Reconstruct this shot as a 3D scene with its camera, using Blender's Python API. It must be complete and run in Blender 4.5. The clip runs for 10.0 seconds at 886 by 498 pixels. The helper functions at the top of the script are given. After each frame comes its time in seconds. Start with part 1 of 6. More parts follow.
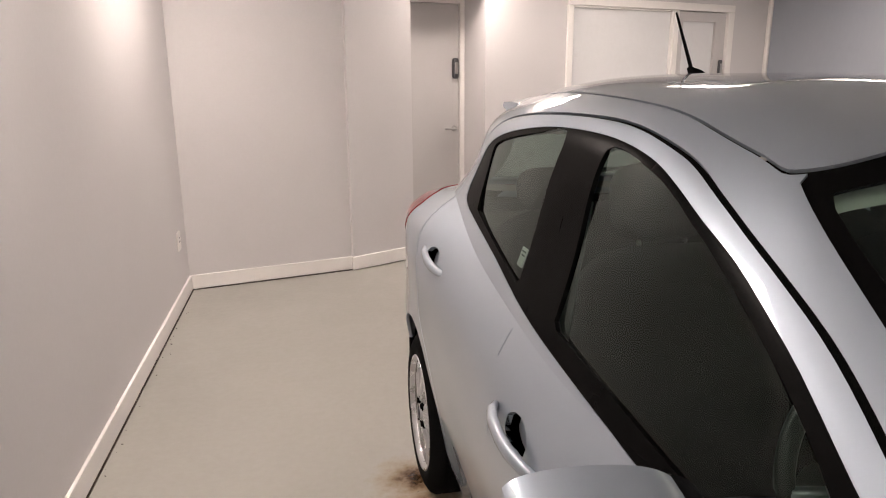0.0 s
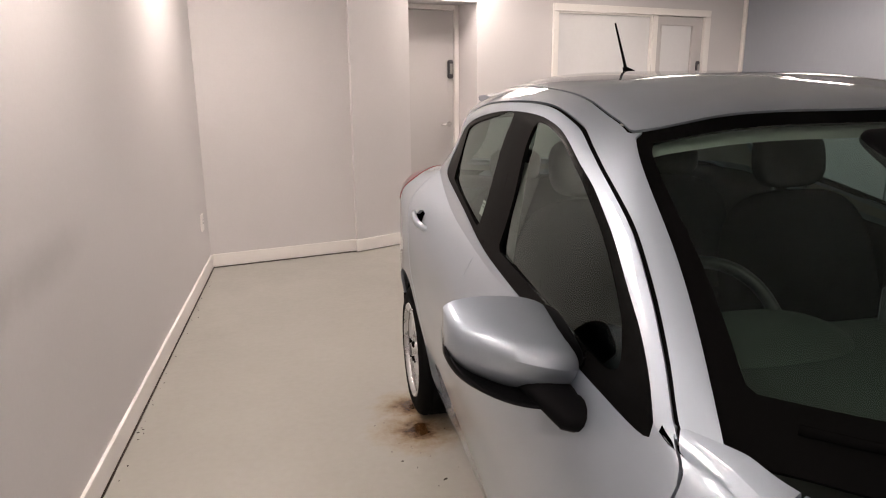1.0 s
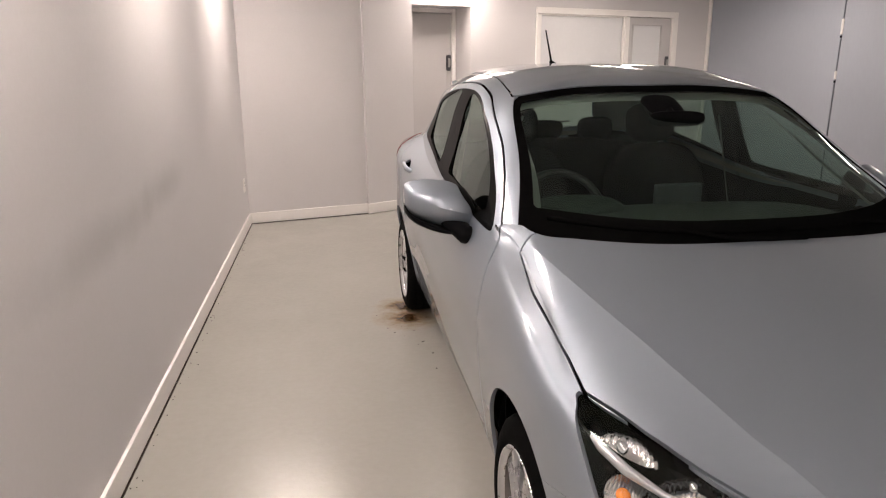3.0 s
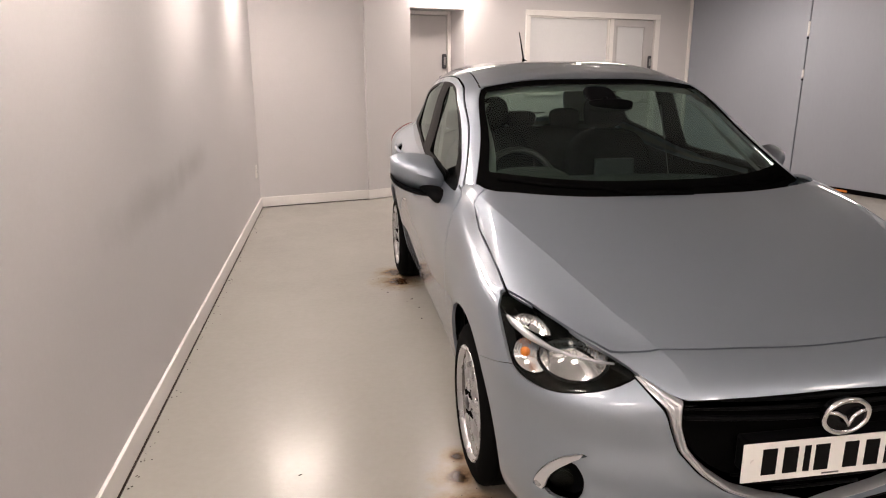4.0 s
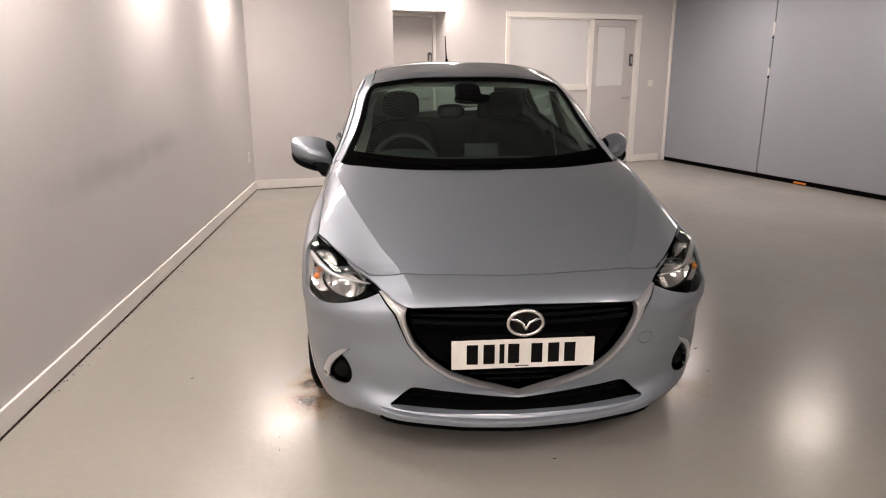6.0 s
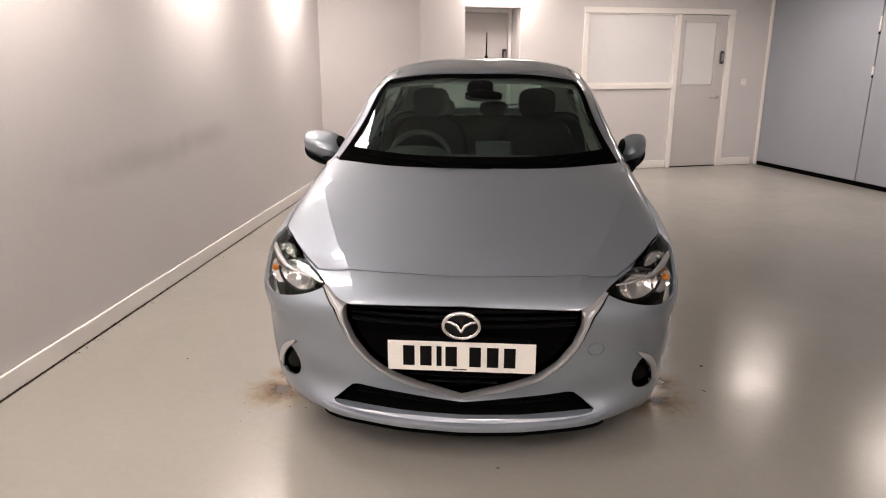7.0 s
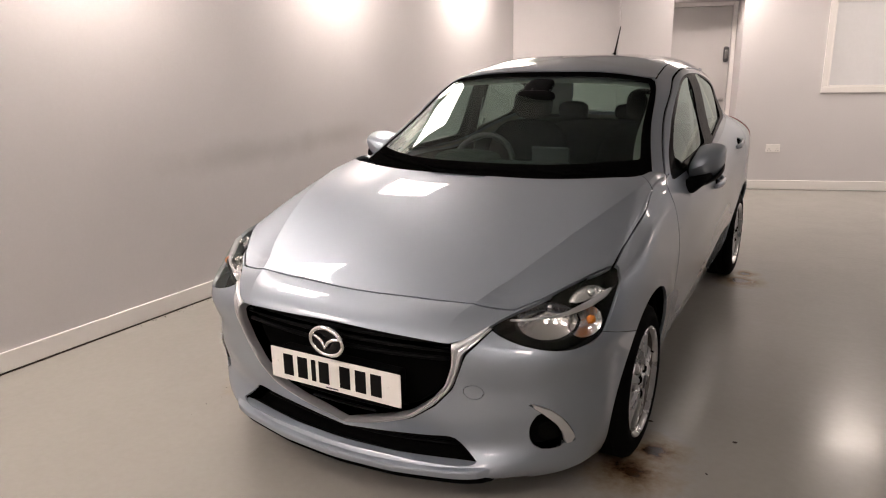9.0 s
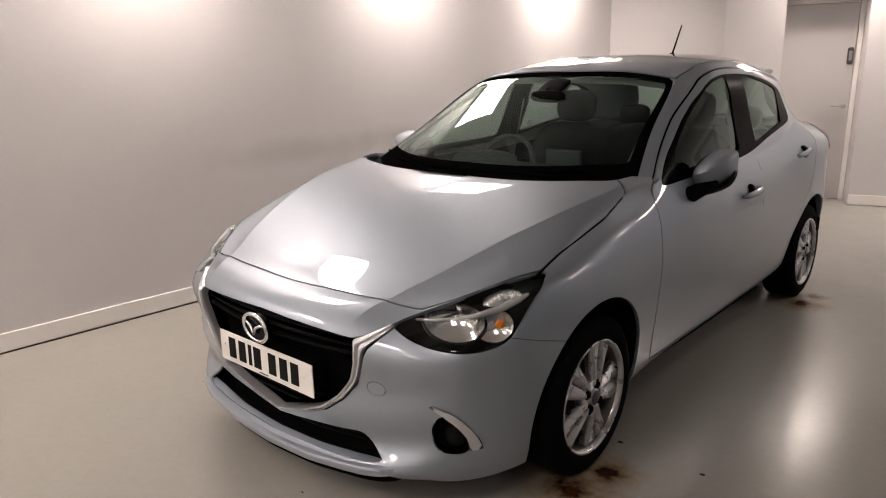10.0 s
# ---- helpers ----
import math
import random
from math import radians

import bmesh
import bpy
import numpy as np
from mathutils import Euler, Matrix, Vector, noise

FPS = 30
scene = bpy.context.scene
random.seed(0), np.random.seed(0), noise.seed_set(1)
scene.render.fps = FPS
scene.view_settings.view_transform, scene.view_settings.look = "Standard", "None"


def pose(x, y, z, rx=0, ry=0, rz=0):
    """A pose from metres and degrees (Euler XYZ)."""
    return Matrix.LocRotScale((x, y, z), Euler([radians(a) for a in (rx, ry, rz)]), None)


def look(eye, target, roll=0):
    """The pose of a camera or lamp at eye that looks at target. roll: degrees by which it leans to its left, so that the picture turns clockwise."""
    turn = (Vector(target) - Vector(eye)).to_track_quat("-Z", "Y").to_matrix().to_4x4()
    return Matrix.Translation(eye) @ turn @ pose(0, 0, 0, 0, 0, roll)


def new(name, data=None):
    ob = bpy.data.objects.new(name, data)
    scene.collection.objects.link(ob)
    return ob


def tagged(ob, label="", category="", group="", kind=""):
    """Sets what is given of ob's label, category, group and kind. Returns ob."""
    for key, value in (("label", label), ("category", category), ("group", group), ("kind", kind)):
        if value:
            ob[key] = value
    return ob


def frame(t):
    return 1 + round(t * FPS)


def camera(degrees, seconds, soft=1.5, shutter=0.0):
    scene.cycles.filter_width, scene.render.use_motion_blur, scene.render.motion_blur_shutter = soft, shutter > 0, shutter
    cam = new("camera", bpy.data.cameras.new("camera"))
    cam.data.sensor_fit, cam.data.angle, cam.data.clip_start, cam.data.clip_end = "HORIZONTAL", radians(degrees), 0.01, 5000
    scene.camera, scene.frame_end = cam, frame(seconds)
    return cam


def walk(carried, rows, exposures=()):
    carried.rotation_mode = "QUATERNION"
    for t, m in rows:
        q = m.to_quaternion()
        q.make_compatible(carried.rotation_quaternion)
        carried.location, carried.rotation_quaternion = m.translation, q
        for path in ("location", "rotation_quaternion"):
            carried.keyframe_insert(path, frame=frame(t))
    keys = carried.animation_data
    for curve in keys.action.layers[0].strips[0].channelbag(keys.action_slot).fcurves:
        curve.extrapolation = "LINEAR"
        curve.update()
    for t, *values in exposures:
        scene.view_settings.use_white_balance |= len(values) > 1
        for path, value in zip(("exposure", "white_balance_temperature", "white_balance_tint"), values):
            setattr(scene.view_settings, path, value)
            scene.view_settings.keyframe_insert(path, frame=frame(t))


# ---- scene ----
from mathutils.bvhtree import BVHTree

cam = camera(64.7, 10.0, soft=1.1)
PATH = [
    (0, (0.364, 0.621, 1.471), (0.722, 2.524, 0.971), -0.4),
    (0.5, (0.346, 0.34, 1.467), (0.701, 2.245, 0.971), -0.5),
    (1, (0.326, 0.045, 1.464), (0.674, 1.951, 0.968), -0.5),
    (1.5, (0.322, -0.262, 1.469), (0.659, 1.645, 0.97), -0.4),
    (2, (0.312, -0.574, 1.461), (0.628, 1.337, 0.962), -0.4),
    (2.5, (0.295, -0.896, 1.458), (0.602, 1.014, 0.951), -0.4),
    (4, (0.315, -1.887, 1.44), (0.601, 0.026, 0.928), -0.2),
    (4.5, (0.37, -2.232, 1.468), (0.638, -0.319, 0.951), -0.1),
    (5, (0.528, -2.5, 1.472), (0.76, -0.583, 0.951), -0.2),
    (5.5, (0.793, -2.65, 1.481), (0.98, -0.73, 0.953), -0.2),
    (6, (1.11, -2.731, 1.469), (1.247, -0.806, 0.945), -0.1),
    (6.2, (1.252, -2.748, 1.469), (1.363, -0.822, 0.94), -0.1),
    (7.3, (1.905, -2.622, 1.462), (1.572, -0.723, 0.933), -0.2),
    (7.5, (2.052, -2.564, 1.44), (1.626, -0.681, 0.916), -0.5),
    (8, (2.4, -2.449, 1.443), (1.817, -0.609, 0.919), -0.4),
    (8.5, (2.687, -2.277, 1.433), (1.927, -0.503, 0.908), -0.6),
    (9, (2.923, -2.046, 1.416), (1.951, -0.375, 0.904), -0.9),
    (9.5, (3.188, -1.816, 1.398), (2.004, -0.283, 0.898), -0.9),
    (10, (3.476, -1.63, 1.376), (2.17, -0.197, 0.885), -0.9),
]
walk(cam, [(t, look(eye, target, roll)) for t, eye, target, roll in PATH],
     exposures=[(0, 0.05), (1, 0.0), (4, 0.02), (6, 0.06), (8, 0.10), (9.2, 0.0), (10, -0.04)])

# ---------------------------------------------------------------- light
world = bpy.data.worlds.new("world")
scene.world = world
world.use_nodes = True
world.node_tree.nodes["Background"].inputs["Color"].default_value = (0.8, 0.85, 1.0, 1)
world.node_tree.nodes["Background"].inputs["Strength"].default_value = 0.0
scene.view_settings.exposure = 0.0
LAMP_POWER = 36.5
CEILING = 2.42
# Middle of each ceiling panel and its turn.
# Panels below y = -2.5 are unseen and added, to brighten the car's front.
LAMPS = [(-0.16, 4.32, 0), (-0.16, 2.28, 0), (-0.16, 0.28, 0), (-0.16, -1.75, 0), (-0.16, -3.75, 0), (1.65, 6.0, 20), (3.3, 5.7, 20), (4.8, 5.6, 20),
         (5.55, 3.8, 20), (1.8, -3.0, 0), (3.4, -2.1, 0), (-0.16, -5.65, 0), (1.0, -5.2, 0), (2.7, -5.2, 0)]
LAMP_HALF = 0.25

# ---------------------------------------------------------------- helpers


def node(tree, kind, **values):
    n = tree.nodes.new(kind)
    for key, value in values.items():
        n.inputs[key.replace("_", " ")].default_value = value
    return n


def material(name, base, rough=0.5, metal=0.0, coat=0.0, coat_rough=0.03, spec=0.5, scale=8.0, vary=0.08, fine=90.0, bump=0.0, rough_vary=0.1, glow=0.0, stretch=(1, 1, 1)):
    """Principled paint with variation at two sizes, in the thing's own metres."""
    m = bpy.data.materials.new(name)
    m.use_nodes = True
    t = m.node_tree
    b = t.nodes["Principled BSDF"]
    b.inputs["Metallic"].default_value = metal
    b.inputs["Specular IOR Level"].default_value = spec
    b.inputs["Coat Weight"].default_value = coat
    b.inputs["Coat Roughness"].default_value = coat_rough
    co = t.nodes.new("ShaderNodeTexCoord")
    mp = t.nodes.new("ShaderNodeMapping")
    mp.inputs["Scale"].default_value = stretch
    t.links.new(co.outputs["Object"], mp.inputs["Vector"])
    big, small = node(t, "ShaderNodeTexNoise", Scale=scale, Detail=4.0), node(t, "ShaderNodeTexNoise", Scale=fine, Detail=3.0)
    for n in (big, small):
        t.links.new(mp.outputs["Vector"], n.inputs["Vector"])
    add = t.nodes.new("ShaderNodeMath")
    add.operation = "MULTIPLY_ADD"
    t.links.new(small.outputs["Fac"], add.inputs[0])
    add.inputs[1].default_value = 0.4
    t.links.new(big.outputs["Fac"], add.inputs[2])
    ramp = t.nodes.new("ShaderNodeMapRange")
    ramp.inputs["From Min"].default_value, ramp.inputs["From Max"].default_value = 0.3, 1.1
    ramp.inputs["To Min"].default_value, ramp.inputs["To Max"].default_value = 1 - vary, 1 + vary
    t.links.new(add.outputs[0], ramp.inputs["Value"])
    mul = t.nodes.new("ShaderNodeVectorMath")
    mul.operation = "SCALE"
    mul.inputs[0].default_value = base
    t.links.new(ramp.outputs["Result"], mul.inputs["Scale"])
    t.links.new(mul.outputs["Vector"], b.inputs["Base Color"])
    rr = t.nodes.new("ShaderNodeMapRange")
    rr.inputs["From Min"].default_value, rr.inputs["From Max"].default_value = 0.2, 0.8
    rr.inputs["To Min"].default_value, rr.inputs["To Max"].default_value = max(0.0, rough * (1 - rough_vary)), min(1.0, rough * (1 + rough_vary))
    t.links.new(big.outputs["Fac"], rr.inputs["Value"])
    t.links.new(rr.outputs["Result"], b.inputs["Roughness"])
    if bump:
        bp = node(t, "ShaderNodeBump", Strength=0.5, Distance=bump)
        t.links.new(small.outputs["Fac"], bp.inputs["Height"])
        t.links.new(bp.outputs["Normal"], b.inputs["Normal"])
    if glow:
        b.inputs["Emission Color"].default_value = (*base, 1)
        b.inputs["Emission Strength"].default_value = glow
    return m


def glass(name, tint, gloss=0.0, ior=1.5, dust=0.0):
    """A clear sheet: tinted see-through with a mirror coat that grows towards grazing views."""
    m = bpy.data.materials.new(name)
    m.use_nodes = True
    t = m.node_tree
    t.nodes.remove(t.nodes["Principled BSDF"])
    clear = t.nodes.new("ShaderNodeBsdfTransparent")
    clear.inputs["Color"].default_value = (*tint, 1)
    shine = t.nodes.new("ShaderNodeBsdfGlossy")
    shine.inputs["Roughness"].default_value = gloss
    shine.inputs["Color"].default_value = (0.86, 0.97, 0.92, 1)
    fr = node(t, "ShaderNodeLayerWeight", Blend=0.5)
    power = t.nodes.new("ShaderNodeMath")
    power.operation = "POWER"
    t.links.new(fr.outputs["Facing"], power.inputs[0])
    power.inputs[1].default_value = 5.0
    grow = t.nodes.new("ShaderNodeMath")
    grow.operation = "MULTIPLY_ADD"
    t.links.new(power.outputs[0], grow.inputs[0])
    least = ((ior - 1) / (ior + 1)) ** 2
    grow.inputs[1].default_value, grow.inputs[2].default_value = 1 - least, least
    mix = t.nodes.new("ShaderNodeMixShader")
    t.links.new(grow.outputs[0], mix.inputs[0])
    t.links.new(clear.outputs[0], mix.inputs[1])
    t.links.new(shine.outputs[0], mix.inputs[2])
    if dust:
        # A thin wiped film of dust, in long smears.
        co = t.nodes.new("ShaderNodeTexCoord")
        mp = t.nodes.new("ShaderNodeMapping")
        mp.inputs["Rotation"].default_value = (0, 0, 0.6)
        mp.inputs["Scale"].default_value = (7.0, 1.2, 2.0)
        t.links.new(co.outputs["Object"], mp.inputs["Vector"])
        smear = node(t, "ShaderNodeTexNoise", Scale=1.6, Detail=4.0, Roughness=0.55)
        t.links.new(mp.outputs["Vector"], smear.inputs["Vector"])
        amount = t.nodes.new("ShaderNodeMapRange")
        amount.inputs["From Min"].default_value, amount.inputs["From Max"].default_value = 0.40, 0.72
        amount.inputs["To Min"].default_value, amount.inputs["To Max"].default_value = 0.6 * dust, 2.0 * dust
        t.links.new(smear.outputs["Fac"], amount.inputs["Value"])
        film = t.nodes.new("ShaderNodeBsdfDiffuse")
        film.inputs["Color"].default_value = (0.66, 0.74, 0.70, 1)
        dusty = t.nodes.new("ShaderNodeMixShader")
        t.links.new(amount.outputs["Result"], dusty.inputs[0])
        t.links.new(mix.outputs[0], dusty.inputs[1])
        t.links.new(film.outputs[0], dusty.inputs[2])
        mix = dusty
    t.links.new(mix.outputs[0], t.nodes["Material Output"].inputs["Surface"])
    return m


def empty(name, m, label="", category="", group="", kind=""):
    ob = new(name)
    ob.matrix_basis = m
    return tagged(ob, label, category, group, kind)


def part(name, bm, mat, parent=None, label="", smooth=False, m=None):
    """Links a bmesh as one mesh object under a thing or a part."""
    me = bpy.data.meshes.new(name)
    bm.to_mesh(me)
    bm.free()
    if smooth:
        me.shade_smooth()
    me.materials.append(mat)
    ob = new(name, me)
    if parent:
        ob.parent = parent
    if m is not None:
        ob.matrix_basis = m
    return tagged(ob, label)


def thing(name, bm, mat, label, category, kind="", group="", m=None, smooth=False):
    return tagged(part(name, bm, mat, None, label, smooth, m), "", category, group, kind)


def box(bm, lo, hi, bevel=0.0, seg=2):
    made = bmesh.ops.create_cube(bm, size=1.0, matrix=Matrix.Translation([(a + b) / 2 for a, b in zip(lo, hi)]) @ Matrix.Diagonal([b - a for a, b in zip(lo, hi)] + [1]))["verts"]
    if bevel:
        edges = list({e for v in made for e in v.link_edges})
        bmesh.ops.bevel(bm, geom=edges, offset=bevel, segments=seg, affect="EDGES", profile=0.5)
    return bm


def one_box(lo, hi, bevel=0.0, seg=2):
    return box(bmesh.new(), lo, hi, bevel, seg)


def prism(bm, outline, z0, z1):
    """An upright prism on a plan outline."""
    low = [bm.verts.new((x, y, z0)) for x, y in outline]
    top = [bm.verts.new((x, y, z1)) for x, y in outline]
    n = len(outline)
    bm.faces.new(low[::-1])
    bm.faces.new(top)
    for i in range(n):
        bm.faces.new((low[i], low[(i + 1) % n], top[(i + 1) % n], top[i]))
    bmesh.ops.recalc_face_normals(bm, faces=bm.faces)
    return bm


def lathe(bm, profile, seg=48, close=False):
    """Turns a profile of (radius, across) round the x axis."""
    rings = []
    for r, a in profile:
        rings.append([bm.verts.new((a, r * math.cos(2 * math.pi * k / seg), r * math.sin(2 * math.pi * k / seg))) for k in range(seg)])
    pairs = list(zip(rings, rings[1:])) + ([(rings[-1], rings[0])] if close else [])
    for p, q in pairs:
        for k in range(seg):
            bm.faces.new((p[k], p[(k + 1) % seg], q[(k + 1) % seg], q[k]))
    bmesh.ops.recalc_face_normals(bm, faces=bm.faces)
    return bm


def tube(bm, path, radius, seg=10, closed=False, flat=1.0):
    """A round (or flattened) bar along a path."""
    pts = [Vector(p) for p in path]
    n = len(pts)
    rings = []
    up = Vector((0, 0, 1))
    for i, p in enumerate(pts):
        a = pts[(i + 1) % n] if closed or i < n - 1 else p
        b = pts[i - 1] if closed or i > 0 else p
        d = (a - b).normalized()
        side = d.cross(up)
        side = side.normalized() if side.length > 1e-4 else Vector((1, 0, 0))
        u = side.cross(d)
        r = radius[i] if isinstance(radius, (list, tuple)) else radius
        rings.append([bm.verts.new(p + side * (r * math.cos(2 * math.pi * k / seg)) + u * (r * flat * math.sin(2 * math.pi * k / seg))) for k in range(seg)])
    for i in range(n if closed else n - 1):
        p, q = rings[i], rings[(i + 1) % n]
        for k in range(seg):
            bm.faces.new((p[k], p[(k + 1) % seg], q[(k + 1) % seg], q[k]))
    if not closed:
        bm.faces.new(rings[0])
        bm.faces.new(rings[-1])
    bmesh.ops.recalc_face_normals(bm, faces=bm.faces)
    return bm


def pillow(bm, centre, size, power=3.0, nu=28, nv=16, m=None, shape=None):
    """A soft block (superellipsoid) of the given full size."""
    m = m or Matrix.Identity(4)
    grid = []
    for j in range(nv + 1):
        b = -math.pi / 2 + math.pi * j / nv
        ring = []
        for i in range(nu):
            a = 2 * math.pi * i / nu
            sgn = lambda q: math.copysign(abs(q) ** (2 / power), q)
            p = Vector((sgn(math.cos(b)) * sgn(math.cos(a)), sgn(math.cos(b)) * sgn(math.sin(a)), sgn(math.sin(b))))
            if shape:
                p = shape(p)
            p = Vector([c / 2 * s for c, s in zip(p, size)])
            ring.append(bm.verts.new(Vector(centre) + m @ p))
        grid.append(ring)
    for p, q in zip(grid, grid[1:]):
        for i in range(nu):
            bm.faces.new((p[i], p[(i + 1) % nu], q[(i + 1) % nu], q[i]))
    bmesh.ops.remove_doubles(bm, verts=bm.verts, dist=1e-6)
    bmesh.ops.recalc_face_normals(bm, faces=bm.faces)
    return bm


# ---------------------------------------------------------------- materials
M_WALL = material("wall_paint", (0.60, 0.585, 0.585), 0.62, scale=1.3, vary=0.05, fine=60, bump=0.0006, spec=0.35)
M_TRIM = material("white_trim_paint", (0.80, 0.78, 0.75), 0.4, scale=3, vary=0.04, fine=50, bump=0.0004)
M_DOOR = material("grey_door_paint", (0.52, 0.505, 0.50), 0.5, scale=2, vary=0.05, fine=70, bump=0.0003)
M_PANEL = material("blue_grey_panel", (0.31, 0.334, 0.376), 0.42, scale=0.9, vary=0.07, fine=40, bump=0.0005, stretch=(1, 1, 0.25))
M_CEIL = material("ceiling_grey", (0.60, 0.60, 0.605), 0.8, scale=2, vary=0.06)
M_FROST = material("frosted_film", (0.66, 0.665, 0.67), 0.32, scale=1.5, vary=0.06, fine=30, spec=0.6)
M_BLACK = material("black_rubber", (0.003, 0.003, 0.003), 0.7, scale=20, vary=0.2, spec=0.0)
M_GLOSS = material("gloss_black", (0.003, 0.003, 0.0035), 0.12, scale=12, vary=0.1, spec=0.22)
M_PLASTIC = material("dark_plastic", (0.004, 0.004, 0.0045), 0.55, scale=15, vary=0.15, fine=400, bump=0.0003, spec=0.03)
M_PAINT = material("silver_car_paint", (0.318, 0.362, 0.415), 0.50, metal=0.78, coat=1.0, coat_rough=0.012, scale=3, vary=0.02, fine=900, rough_vary=0.04)
M_SEAL = material("matt_black_trim", (0.003, 0.003, 0.003), 0.45, scale=12, vary=0.1, spec=0.0)
M_PILLAR = material("gloss_pillar_black", (0.003, 0.003, 0.003), 0.25, scale=12, vary=0.1, spec=0.015)
M_CHROME = material("chrome", (0.90, 0.90, 0.90), 0.18, metal=1.0, scale=10, vary=0.03)
M_REFLECT = material("lamp_reflector", (0.90, 0.89, 0.88), 0.13, metal=1.0, scale=40, vary=0.12)
M_SATIN = material("satin_silver", (0.62, 0.63, 0.65), 0.30, metal=0.7, scale=10, vary=0.03)
M_ALLOY = material("alloy_silver", (0.54, 0.54, 0.55), 0.28, metal=0.85, coat=0.4, scale=20, vary=0.05)
M_TYRE = material("tyre_rubber", (0.0045, 0.0045, 0.0045), 0.75, scale=30, vary=0.25, fine=200, bump=0.0006, spec=0.02)
M_DISC = material("worn_steel", (0.18, 0.17, 0.16), 0.5, metal=0.8, scale=30, vary=0.3)
M_SEAT = material("black_seat_cloth", (0.0016, 0.0017, 0.0018), 0.9, scale=8, vary=0.1, fine=40, spec=0.0)
M_RIM = material("wheel_leather", (0.012, 0.0125, 0.0125), 0.32, scale=30, vary=0.1, fine=300, bump=0.0003)
# Grey puts the ceiling's reflection into the black screen's colour.
M_SCREEN_SHEEN = material("screen_sheen_grey", (0.03, 0.034, 0.039), 0.35, scale=20, vary=0.1)
M_DASH = material("dash_plastic", (0.042, 0.048, 0.044), 0.6, scale=20, vary=0.15, fine=600, bump=0.0004, spec=0.05)
M_LINING = material("pale_headliner", (0.30, 0.30, 0.285), 0.85, scale=10, vary=0.06, fine=300)
M_RED = material("red_lens", (0.22, 0.01, 0.012), 0.12, coat=0.5, vary=0.1)
M_AMBER = material("amber_lens", (0.75, 0.22, 0.03), 0.2, coat=0.5, vary=0.1)
M_PLATE = material("white_plate", (0.80, 0.79, 0.75), 0.35, scale=10, vary=0.03)
M_JOINT = material("grimy_joint", (0.035, 0.028, 0.022), 0.8, scale=12, vary=0.4, spec=0.1)
M_INK = material("plate_black", (0.004, 0.004, 0.004), 0.5, spec=0.08)
M_SOCKET = material("white_socket_plastic", (0.78, 0.76, 0.73), 0.3, vary=0.03)
M_STEEL = material("brushed_steel", (0.45, 0.44, 0.43), 0.3, metal=1.0, scale=20, vary=0.1)
M_KEYPAD = material("dark_keypad", (0.08, 0.08, 0.085), 0.35, metal=0.5)
M_DIM = material("dim_lamp_diffuser", (1.0, 0.85, 0.775), 0.5, glow=0.80 * LAMP_POWER)
M_LIGHT = material("lamp_diffuser", (1.0, 0.85, 0.775), 0.5, glow=LAMP_POWER)
M_SCREEN = glass("windscreen_glass", (0.62, 0.74, 0.68), ior=1.45, dust=0.002)
M_SIDE = glass("side_glass", (0.36, 0.43, 0.40), ior=1.42)
M_DARKLENS = glass("smoked_lens", (0.3, 0.3, 0.3), ior=1.3)
M_CLEAR = glass("clear_lens", (0.93, 0.94, 0.94))
M_FLOOR = material("floor_paint", (0.325, 0.314, 0.288), 0.24, scale=0.8, vary=0.10, fine=30, rough_vary=0.16, spec=0.47, bump=0.0018)


def worn_gloss(m):
    """Patchy clear sealer over the floor paint: glossy islands with trowelled edges."""
    t = m.node_tree
    b = t.nodes["Principled BSDF"]
    geo = t.nodes.new("ShaderNodeNewGeometry")
    patch = node(t, "ShaderNodeTexNoise", Scale=5.0, Detail=6.0, Roughness=0.62, Distortion=0.9)
    t.links.new(geo.outputs["Position"], patch.inputs["Vector"])
    k = t.nodes.new("ShaderNodeMapRange")
    k.inputs["From Min"].default_value, k.inputs["From Max"].default_value = 0.44, 0.60
    k.inputs["To Min"].default_value, k.inputs["To Max"].default_value = 0.03, 0.14
    t.links.new(patch.outputs["Fac"], k.inputs["Value"])
    t.links.new(k.outputs["Result"], b.inputs["Coat Weight"])
    b.inputs["Coat Roughness"].default_value = 0.115
    bp = node(t, "ShaderNodeBump", Strength=0.3, Distance=0.003)
    t.links.new(patch.outputs["Fac"], bp.inputs["Height"])
    t.links.new(bp.outputs["Normal"], b.inputs["Coat Normal"])


worn_gloss(M_FLOOR)


